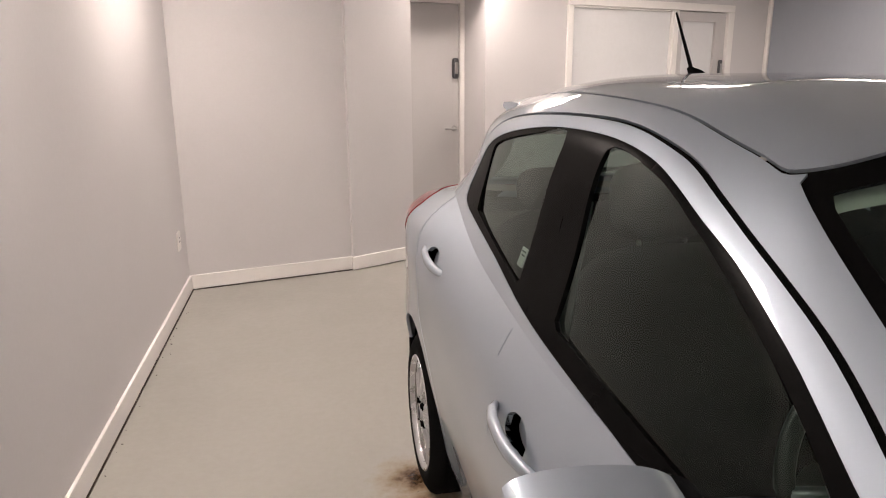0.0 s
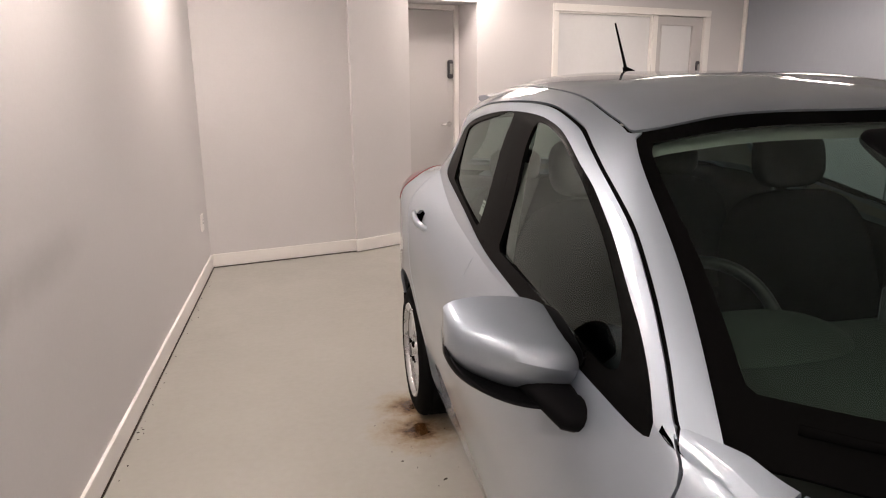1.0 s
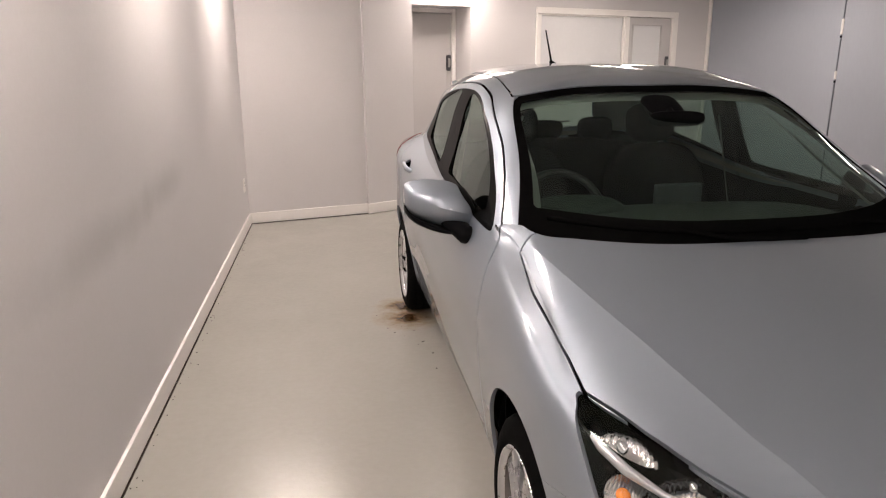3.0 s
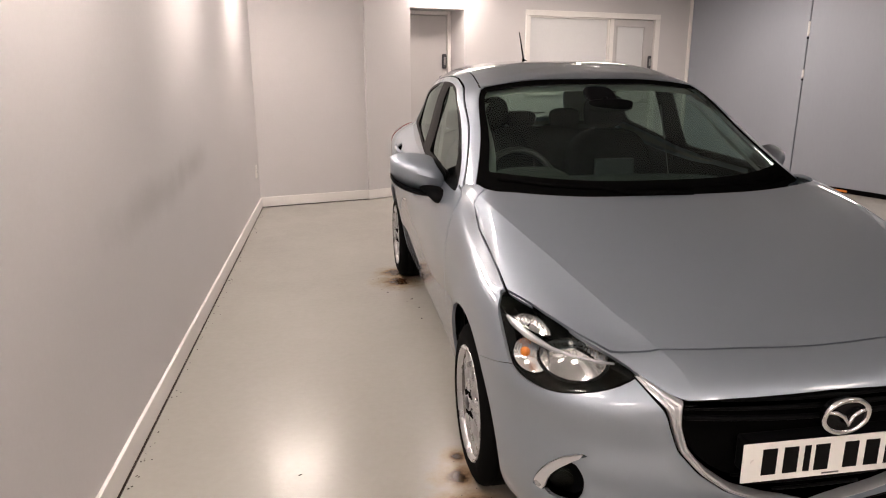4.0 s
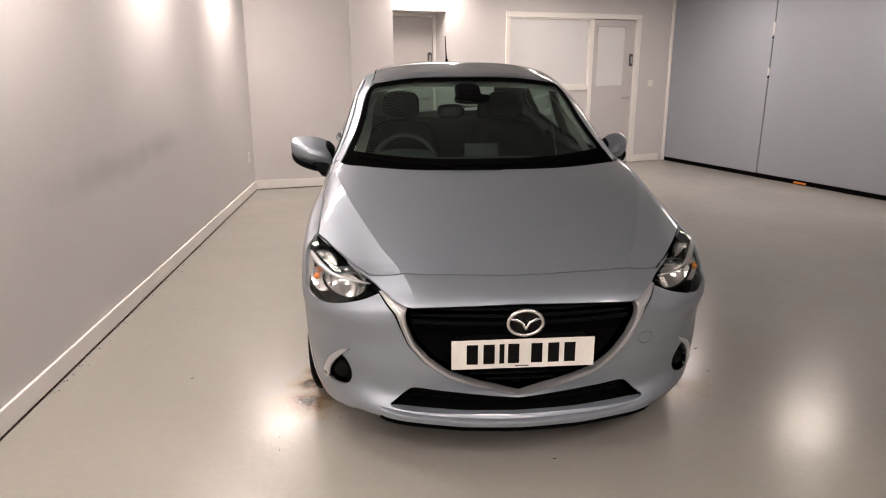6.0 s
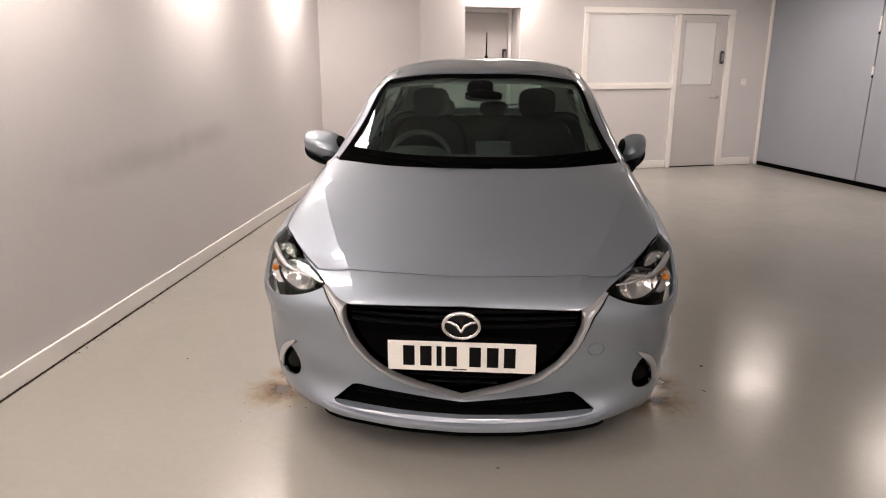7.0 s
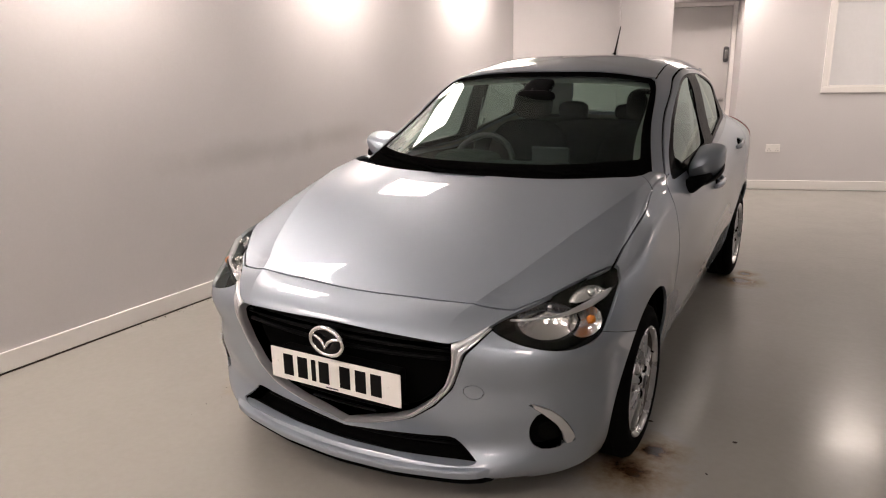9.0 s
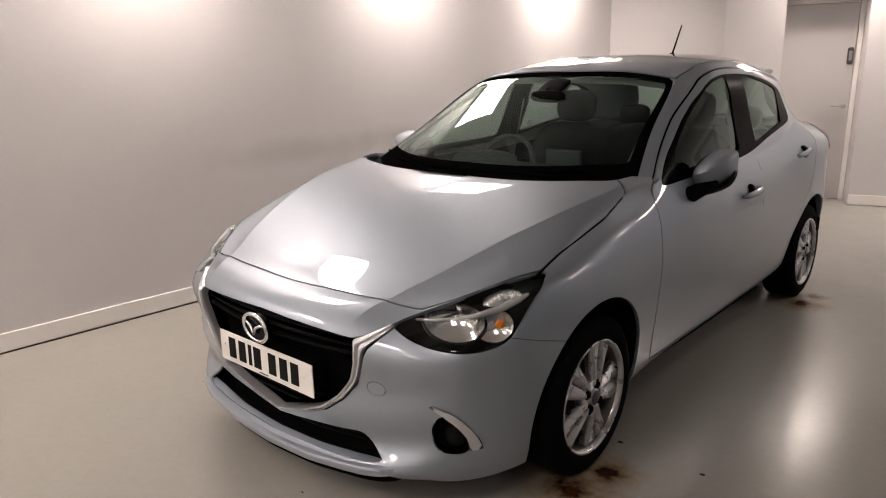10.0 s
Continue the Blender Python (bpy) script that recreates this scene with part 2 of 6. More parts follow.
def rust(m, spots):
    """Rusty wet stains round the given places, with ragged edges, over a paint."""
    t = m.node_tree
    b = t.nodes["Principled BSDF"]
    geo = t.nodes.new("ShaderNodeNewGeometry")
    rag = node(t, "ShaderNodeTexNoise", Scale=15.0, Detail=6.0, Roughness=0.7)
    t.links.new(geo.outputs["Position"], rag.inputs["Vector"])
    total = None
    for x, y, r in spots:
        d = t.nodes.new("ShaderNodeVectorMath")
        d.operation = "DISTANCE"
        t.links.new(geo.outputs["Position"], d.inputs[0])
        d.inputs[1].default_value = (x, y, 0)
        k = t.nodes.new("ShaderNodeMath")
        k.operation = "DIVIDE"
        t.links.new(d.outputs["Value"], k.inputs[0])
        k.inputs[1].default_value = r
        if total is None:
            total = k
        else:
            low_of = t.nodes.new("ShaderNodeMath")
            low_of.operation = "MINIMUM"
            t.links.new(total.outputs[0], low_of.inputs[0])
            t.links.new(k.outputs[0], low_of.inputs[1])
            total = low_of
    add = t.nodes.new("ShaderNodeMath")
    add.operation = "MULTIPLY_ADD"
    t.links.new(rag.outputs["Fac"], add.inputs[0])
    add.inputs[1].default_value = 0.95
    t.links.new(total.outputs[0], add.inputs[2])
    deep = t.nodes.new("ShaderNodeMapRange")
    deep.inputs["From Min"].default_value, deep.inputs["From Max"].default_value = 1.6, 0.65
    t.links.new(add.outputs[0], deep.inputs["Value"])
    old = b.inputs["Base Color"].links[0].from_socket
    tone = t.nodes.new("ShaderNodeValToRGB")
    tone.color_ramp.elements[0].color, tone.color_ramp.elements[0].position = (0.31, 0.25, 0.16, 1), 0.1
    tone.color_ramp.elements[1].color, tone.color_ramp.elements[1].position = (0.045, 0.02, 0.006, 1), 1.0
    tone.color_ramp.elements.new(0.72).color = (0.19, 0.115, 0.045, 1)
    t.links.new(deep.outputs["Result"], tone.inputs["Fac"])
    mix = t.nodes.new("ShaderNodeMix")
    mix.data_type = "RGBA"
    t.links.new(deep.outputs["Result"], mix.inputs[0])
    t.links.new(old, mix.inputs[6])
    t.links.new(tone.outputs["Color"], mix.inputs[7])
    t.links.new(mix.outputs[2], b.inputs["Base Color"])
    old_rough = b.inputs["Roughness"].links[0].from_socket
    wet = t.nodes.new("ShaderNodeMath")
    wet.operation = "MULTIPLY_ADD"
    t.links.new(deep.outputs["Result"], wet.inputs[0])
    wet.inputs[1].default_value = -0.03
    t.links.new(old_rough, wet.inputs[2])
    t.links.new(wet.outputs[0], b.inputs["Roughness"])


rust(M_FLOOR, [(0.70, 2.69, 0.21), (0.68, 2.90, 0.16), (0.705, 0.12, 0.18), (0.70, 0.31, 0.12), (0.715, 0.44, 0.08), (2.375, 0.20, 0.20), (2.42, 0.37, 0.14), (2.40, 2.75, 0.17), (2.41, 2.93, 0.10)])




def dark_patches(m, marks):
    """Faint ragged darker patches on a wall: places along it, heights, half lengths and half heights."""
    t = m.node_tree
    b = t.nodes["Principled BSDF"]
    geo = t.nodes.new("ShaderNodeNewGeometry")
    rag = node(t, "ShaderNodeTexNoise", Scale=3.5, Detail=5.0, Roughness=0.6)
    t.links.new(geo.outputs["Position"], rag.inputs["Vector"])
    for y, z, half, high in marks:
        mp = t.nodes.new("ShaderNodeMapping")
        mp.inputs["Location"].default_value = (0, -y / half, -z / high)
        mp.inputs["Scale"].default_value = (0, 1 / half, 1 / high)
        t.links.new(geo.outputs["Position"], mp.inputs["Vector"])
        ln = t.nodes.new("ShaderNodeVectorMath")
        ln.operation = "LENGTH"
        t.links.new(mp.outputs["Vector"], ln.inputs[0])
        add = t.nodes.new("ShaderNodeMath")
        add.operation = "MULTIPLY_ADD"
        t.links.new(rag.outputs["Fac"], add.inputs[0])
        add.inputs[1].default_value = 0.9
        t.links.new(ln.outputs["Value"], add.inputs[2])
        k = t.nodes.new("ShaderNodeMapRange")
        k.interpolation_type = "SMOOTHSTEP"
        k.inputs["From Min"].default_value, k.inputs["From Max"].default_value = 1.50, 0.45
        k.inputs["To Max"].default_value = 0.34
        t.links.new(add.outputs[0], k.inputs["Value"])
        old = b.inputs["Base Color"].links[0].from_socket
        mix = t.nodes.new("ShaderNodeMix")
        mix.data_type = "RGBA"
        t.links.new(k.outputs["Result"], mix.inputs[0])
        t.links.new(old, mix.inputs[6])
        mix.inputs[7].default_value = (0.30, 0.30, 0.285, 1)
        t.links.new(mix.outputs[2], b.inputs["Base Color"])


M_PATCHY = material("patchy_wall_paint", (0.60, 0.585, 0.585), 0.62, scale=1.3, vary=0.05, fine=60, bump=0.0006, spec=0.35)
dark_patches(M_PATCHY, [(1.35, 0.865, 0.95, 0.13), (2.2, 0.90, 0.6, 0.12)])

# ---------------------------------------------------------------- room
LEFT_X = -0.497
FAR = pose(2.59, 6.62, 0, 0, 0, 19.95)
FAR_END = 2.72
RIGHT = FAR @ pose(FAR_END, 0, 0, 0, 0, -90)
BEHIND = -6.0
THICK = 0.12


def at_far(s, w, z=0.0):
    """A place by its distance along the far wall and its depth behind its face."""
    return FAR @ Vector((s, w, z))


corner_b = (0.642, 5.765)
corner_c = (1.14, 5.985)

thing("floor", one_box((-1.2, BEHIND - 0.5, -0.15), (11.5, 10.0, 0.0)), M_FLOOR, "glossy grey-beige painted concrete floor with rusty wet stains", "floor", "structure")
thing("ceiling", one_box((-1.2, BEHIND - 0.5, CEILING), (11.5, 10.0, CEILING + 0.15)), M_CEIL, "plain grey showroom ceiling with square light panels", "ceiling", "structure")


def wall_piece(name, a, b, label, mat=None, z0=0.0, z1=CEILING, thick=THICK, kind="structure"):
    """A wall from a to b in plan, its room face on that line, its thickness to the left of the way."""
    d = (Vector(b[:2]) - Vector(a[:2])).normalized()
    n = Vector((-d.y, d.x)) * thick
    return thing(name, prism(bmesh.new(), [a[:2], b[:2], (b[0] + n.x, b[1] + n.y), (a[0] + n.x, a[1] + n.y)], z0, z1), mat or M_WALL, label, "wall", kind)


wall_piece("wall_left", (LEFT_X, BEHIND), (LEFT_X, 5.482), "pale warm grey painted wall with faint darker patches", M_PATCHY)
wall_piece("wall_back_corner", (LEFT_X, 5.482), corner_b, "pale grey painted wall behind the parked car")
wall_piece("wall_pier", (corner_b[0], corner_b[1] - 0.03), corner_c, "pale grey painted pier beside a recessed door", thick=0.5)
DEEP = 0.36
TOP = 2.035
wall = bmesh.new()
box(wall, (-0.84, 0, 0), (0.03, DEEP + 0.1, CEILING))
box(wall, (0.03, 0, 0), (1.33, DEEP + 0.1, 1.075))
box(wall, (0.03, 0, TOP), (2.11, DEEP + 0.1, CEILING))
box(wall, (2.11, 0, 0), (FAR_END + 0.3, DEEP + 0.1, CEILING))
box(wall, (-2.2, 0, TOP), (-0.84, DEEP + 0.1, CEILING))
box(wall, (-2.2, DEEP + 0.1, 0), (-0.84, DEEP + 0.2, CEILING))
box(wall, (0.03, DEEP + 0.1, 0), (2.11, DEEP + 0.2, CEILING))
thing("wall_far", wall, M_WALL, "pale grey painted end wall with two doors and an office window", "wall", "structure", m=FAR)

# Right wall behind the panels, and the closing wall behind the camera.
bm = box(bmesh.new(), (0, 0.06, 0), (13.5, 0.2, CEILING))
thing("wall_right", bm, M_WALL, "plain grey wall behind tall sliding panels", "wall", "structure", m=RIGHT)
# Unseen wall, kept pale so that it throws light onto the car's nose.
thing("wall_behind", one_box((LEFT_X - 0.12, BEHIND - 0.12, 0), (11.5, BEHIND, CEILING)), M_WALL, "plain pale grey unseen wall closing the room", "wall", "structure")

# Baseboards: slightly off the floor, with a dark joint below.
BASE_H = 0.105


def baseboard(a, b, m=None, flip=1):
    """A white skirting board with a rounded top edge, from a to b in plan."""
    a, b = Vector(a[:2]), Vector(b[:2])
    d = b - a
    bm = bmesh.new()
    box(bm, (0, -0.016 * flip if flip > 0 else 0, 0.006), (d.length, 0 if flip > 0 else 0.016, BASE_H), 0.004, 2)
    place = pose(a.x, a.y, 0, 0, 0, math.degrees(math.atan2(d.y, d.x)))
    return thing("baseboard", bm, M_TRIM, "white painted skirting board with a dark joint at the floor", "skirting board", "structure", m=(m or Matrix.Identity(4)) @ place)


baseboard((LEFT_X, BEHIND), (LEFT_X, 5.475))
baseboard((LEFT_X + 0.012, 5.485), (corner_b[0] - 0.003, corner_b[1] - 0.002))
baseboard((corner_b[0] - 0.014, corner_b[1] - 0.035), corner_c)
baseboard((-0.84, 0), (1.29, 0), FAR)
baseboard((2.165, 0), (FAR_END - 0.09, 0), FAR)
for a, b in (((LEFT_X - 0.001, BEHIND), (LEFT_X - 0.001, 5.475)), ((LEFT_X, 5.487), corner_b)):
    a, b = Vector(a), Vector(b)
    bm = one_box((0, -0.0215, 0.0), ((b - a).length, -0.004, 0.0045))
    thing("floor_joint", bm, M_JOINT, "dark open joint between floor and skirting", "joint", "structure", m=pose(a.x, a.y, 0, 0, 0, math.degrees(math.atan2((b - a).y, (b - a).x))))


def lever(parent, x, z, way=-1, y=-0.022, long=0.12):
    """A lever handle on a round rose."""
    bm = bmesh.new()
    lathe(bm, [(0.0, 0), (0.024, 0), (0.026, 0.004), (0.024, 0.008), (0.0, 0.008)], 20)
    bmesh.ops.transform(bm, matrix=pose(x, y + 0.022, z, 0, 0, -90), verts=bm.verts)
    rose = part("rose", bm, M_STEEL, parent, "steel rose", True)
    bm = tube(bmesh.new(), [(x, y + 0.018, z), (x, y - 0.03, z), (x + way * 0.02, y - 0.04, z), (x + way * long, y - 0.04, z + 0.003)], 0.009, 10)
    part("lever", bm, M_STEEL, rose, "steel lever handle", True)


def keypad(parent, x, z):
    bm = box(bmesh.new(), (x - 0.028, -0.03, z - 0.085), (x + 0.028, 0, z + 0.085), 0.02, 4)
    pad = part("keypad_lock", bm, M_KEYPAD, parent, "dark code lock with a pale key field")
    part("key_field", one_box((x - 0.014, -0.034, z - 0.045), (x + 0.014, -0.029, z + 0.05), 0.004), M_STEEL, pad)


# Recessed door beside the pier.
door = empty("door_1", FAR @ pose(-1.63, DEEP, 0), "plain grey painted door with lever handle and code lock, closed", "door", "", "structure")
part("leaf", one_box((0.0, -0.03, 0.006), (0.738, 0.012, 1.985), 0.003), M_DOOR, door)
fr = bmesh.new()
box(fr, (0.742, -0.05, 0), (0.787, 0.05, TOP - 0.003), 0.004)
part("frame_jamb", fr, M_TRIM, door, "white painted door jamb")
part("frame_head", one_box((0.0, -0.05, 1.99), (0.740, 0.05, TOP - 0.003), 0.004), M_TRIM, door, "white painted door head")
h = empty("lock_set", pose(0, -0.03, 0))
h.parent = door
lever(h, 0.69, 0.97)
keypad(h, 0.698, 1.47)
part("push_plate", one_box((0.678, -0.003, 1.03), (0.722, 0, 1.38), 0.001), M_DOOR, h, "pale push plate")

# Office window and door in one white frame.
win = empty("window_1", FAR, "large obscured office window in a white wooden frame", "window", "", "structure")
F0, F1, F2, F3, FT, FB = 0.0, 1.30, 1.365, 2.165, 2.05, 1.055
part("pane", one_box((0.05, 0.02, 1.10), (1.31, 0.035, 1.99)), M_FROST, win, "milky obscured pane")
part("frame_left", one_box((F0, -0.022, FB + 0.062), (0.058, 0.05, FT - 0.06), 0.005), M_TRIM, win)
part("frame_bottom", one_box((F0, -0.026, FB), (F1 - 0.002, 0.05, FB + 0.06), 0.005), M_TRIM, win)
part("frame_top", one_box((F0, -0.022, FT - 0.058), (F3, 0.05, FT + 0.01), 0.005), M_TRIM, win)
for lo, hi in (((0.058, -0.004, 1.117), (0.075, 0.02, 1.99)), ((1.283, -0.004, 1.117), (1.299, 0.02, 1.99)), ((0.075, -0.004, 1.117), (1.283, 0.02, 1.132)), ((0.075, -0.004, 1.975), (1.283, 0.02, 1.99))):
    part("glazing_bead", one_box(lo, hi, 0.003), M_TRIM, win)
door = empty("door_2", FAR, "grey half-glazed office door in a white frame, closed", "door", "", "structure")
part("frame_mullion", one_box((F1, -0.022, 0), (F2, 0.05, FT - 0.06), 0.005), M_TRIM, door)
part("frame_jamb", one_box((F3 - 0.085, -0.022, 0), (F3, 0.05, FT - 0.06), 0.005), M_TRIM, door)
leaf = bmesh.new()
box(leaf, (F2 + 0.003, 0.012, 0.012), (F3 - 0.088, 0.05, 1.10))
box(leaf, (F2 + 0.003, 0.012, 1.10), (F2 + 0.075, 0.05, 1.985))
box(leaf, (F3 - 0.235, 0.012, 1.10), (F3 - 0.088, 0.05, 1.985))
box(leaf, (F2 + 0.075, 0.012, 1.90), (F3 - 0.235, 0.05, 1.985))
part("leaf", leaf, M_DOOR, door)
part("door_pane", one_box((F2 + 0.073, 0.03, 1.09), (F3 - 0.233, 0.04, 1.91)), M_FROST, door, "milky obscured door pane")
for lo, hi in (((F2 + 0.07, 0.004, 1.085), (F3 - 0.23, 0.03, 1.105)), ((F2 + 0.07, 0.004, 1.895), (F3 - 0.23, 0.03, 1.912)), ((F2 + 0.07, 0.004, 1.105), (F2 + 0.088, 0.03, 1.895)), ((F3 - 0.248, 0.004, 1.105), (F3 - 0.23, 0.03, 1.895))):
    part("glazing_bead", one_box(lo, hi, 0.003), M_DOOR, door)
h = empty("lock_set", pose(0, 0.012, 0))
h.parent = door
lever(h, F3 - 0.15, 0.93, long=0.15)
keypad(h, F3 - 0.14, 1.45)
part("threshold", one_box((F2, 0.0, 0.0), (F3 - 0.086, 0.05, 0.010), 0.002), M_BLACK, door, "dark threshold")


def plate_box(name, m, w, h, label, category, holes):
    sock = thing(name, one_box((-w / 2, -0.011, -h / 2), (w / 2, 0, h / 2), 0.004, 3), M_SOCKET, label, category, m=m)
    for x, z, a, b in holes:
        part("rocker" if a > 0.02 else "pin_hole", one_box((x - a / 2, -0.0135, z - b / 2), (x + a / 2, -0.0105, z + b / 2), 0.001), M_SOCKET if a > 0.02 else M_KEYPAD, sock)
    return sock


plate_box("wall_socket", FAR @ pose(-0.42, 0, 0.46), 0.146, 0.086, "white double socket outlet on the grey wall", "socket",
          [(-0.04, 0.026, 0.022, 0.012), (0.04, 0.026, 0.022, 0.012), (-0.04, -0.008, 0.008, 0.006), (0.04, -0.008, 0.008, 0.006), (-0.052, -0.022, 0.008, 0.006), (-0.028, -0.022, 0.008, 0.006), (0.052, -0.022, 0.008, 0.006), (0.028, -0.022, 0.008, 0.006)])
plate_box("light_switch", FAR @ pose(2.40, 0, 1.13), 0.086, 0.086, "white light switch plate beside the office door", "switch", [(0, 0, 0.026, 0.034)])
plate_box("wall_socket", pose(LEFT_X, 5.2, 0.415, 0, 0, 90), 0.086, 0.12, "small white socket plate low on the wall", "socket", [(0, 0.02, 0.008, 0.006), (-0.011, -0.004, 0.008, 0.006), (0.011, -0.004, 0.008, 0.006)])

# Tall blue-grey panels along the right side, with a dark gap under them and between them.
def leaning(x0, x1, lean0, lean1, y0, y1, z0, z1, bevel=0.0):
    """An upright slab whose two edges may lean towards the corner at the top."""
    bm = one_box((x0, y0, z0), (x1, y1, z1), bevel)
    for v in bm.verts:
        k = lean0 if v.co.x < (x0 + x1) / 2 else lean1
        v.co.x -= k * (v.co.z - z0) / (z1 - z0)
    return bm


for x0, x1, l0, l1 in ((0.05, 1.770, 0, -0.032), (1.784, 4.5, -0.032, 0), (4.518, 7.1, 0, 0), (7.118, 9.7, 0, 0), (9.718, 12.3, 0, 0)):
    slab = empty("sliding_panel", RIGHT, "tall blue-grey sliding panel with a satin face", "panel", "sliding panels")
    part("sheet", leaning(x0, x1, l0, l1, 0.0, 0.045, 0.055, CEILING - 0.02, 0.006), M_PANEL, slab)
    part("bottom_seal", one_box((x0 + 0.004, 0.008, 0.049), (x1 - 0.004, 0.04, 0.056)), M_BLACK, slab, "black bottom seal")
thing("panel_edge_trim", one_box((0.0, -0.02, 0.0), (0.046, 0.05, CEILING), 0.012, 3), M_TRIM, "white upright edge trim beside the first panel", "trim", "structure", m=RIGHT)
thing("floor_track", one_box((0.05, 0.004, 0.0), (12.4, 0.06, 0.05)), M_BLACK, "dark floor track and gap under the panels", "track", "structure", m=RIGHT)
thing("gap_seal", leaning(1.771, 1.783, -0.032, -0.032, 0.022, 0.058, 0.055, CEILING - 0.02), M_BLACK, "dark rubber seal between two panels", "seal", "structure", m=RIGHT)
for z0, z1 in ((1.74, 1.90), (1.27, 1.36)):
    shift = 0.032 * z0 / CEILING
    catch = empty("panel_catch", RIGHT @ pose(1.777 + shift, 0, 0), "small white metal catch at the panel joint", "catch", "panel catches")
    part("plate", one_box((-0.013, -0.008, z0), (0.013, 0.01, z1), 0.003), M_TRIM, catch)
    part("bolt", one_box((-0.009, -0.011, z0 - 0.035), (0.009, 0.008, z0 - 0.012), 0.002), M_BLACK, catch, "black bolt")
thing("floor_reflector", one_box((2.35, -0.006, 0.012), (2.52, 0.004, 0.034), 0.003), M_AMBER, "small amber reflector at the panel track", "reflector", m=RIGHT)

# Ceiling panels: the room's light, with the added fill panels.
for i, (x, y, turn) in enumerate(LAMPS):
    lamp = empty("ceiling_light", pose(x, y, CEILING, 0, 0, turn), "square white LED ceiling panel, inferred or added as fill, switched on", "light", "ceiling lights")
    rim = bmesh.new()
    h, g = LAMP_HALF + 0.02, LAMP_HALF
    for lo, hi in (((-h, -h, -0.012), (h, -g, 0)), ((-h, g, -0.012), (h, h, 0)), ((-h, -g, -0.012), (-g, g, 0)), ((g, -g, -0.012), (h, g, 0))):
        box(rim, lo, hi)
    part("frame", rim, M_TRIM, lamp)
    part("diffuser", one_box((-g, -g, -0.009), (g, g, -0.001)), M_DIM if x > 3.0 and y > -2.5 else M_LIGHT, lamp, "glowing white diffuser")

# Grit and paint flecks on the floor.
rng = random.Random(7)
grit = bmesh.new()
spots = [(0.741, 2.299, 0.012), (0.131, 0.407, 0.008), (2.676, 0.573, 0.012), (1.70, -0.408, 0.008), (2.352, 0.588, 0.012), (0.769, 2.132, 0.008), (0.76, 1.941, 0.006), (1.225, -0.096, 0.006), (2.62, 0.30, 0.006), (0.60, 2.45, 0.006)]
spots += [(LEFT_X + 0.03 + abs(rng.gauss(0, 0.02)), rng.uniform(0.3, 5.2), rng.uniform(0.002, 0.006)) for k in range(60)]
spots += [(rng.gauss(0.70, 0.06), rng.gauss(y0, 0.2), rng.uniform(0.002, 0.004)) for y0 in (0.2, 2.7) for k in range(25)]
for x, y, r in spots:
    a0, n = rng.uniform(0, 6.28), 6
    flat = rng.uniform(0.25, 0.7)
    ring = []
    for k in range(n):
        a = 2 * math.pi * k / n
        u, v = r * math.cos(a) * rng.uniform(0.7, 1.2), r * flat * math.sin(a) * rng.uniform(0.7, 1.2)
        ring.append((x + u * math.cos(a0) - v * math.sin(a0), y + u * math.sin(a0) + v * math.cos(a0)))
    prism(grit, ring, 0.0006, 0.0022)
thing("floor_grit", grit, M_JOINT, "small dark flecks of grit on the floor", "grit", "stuff")
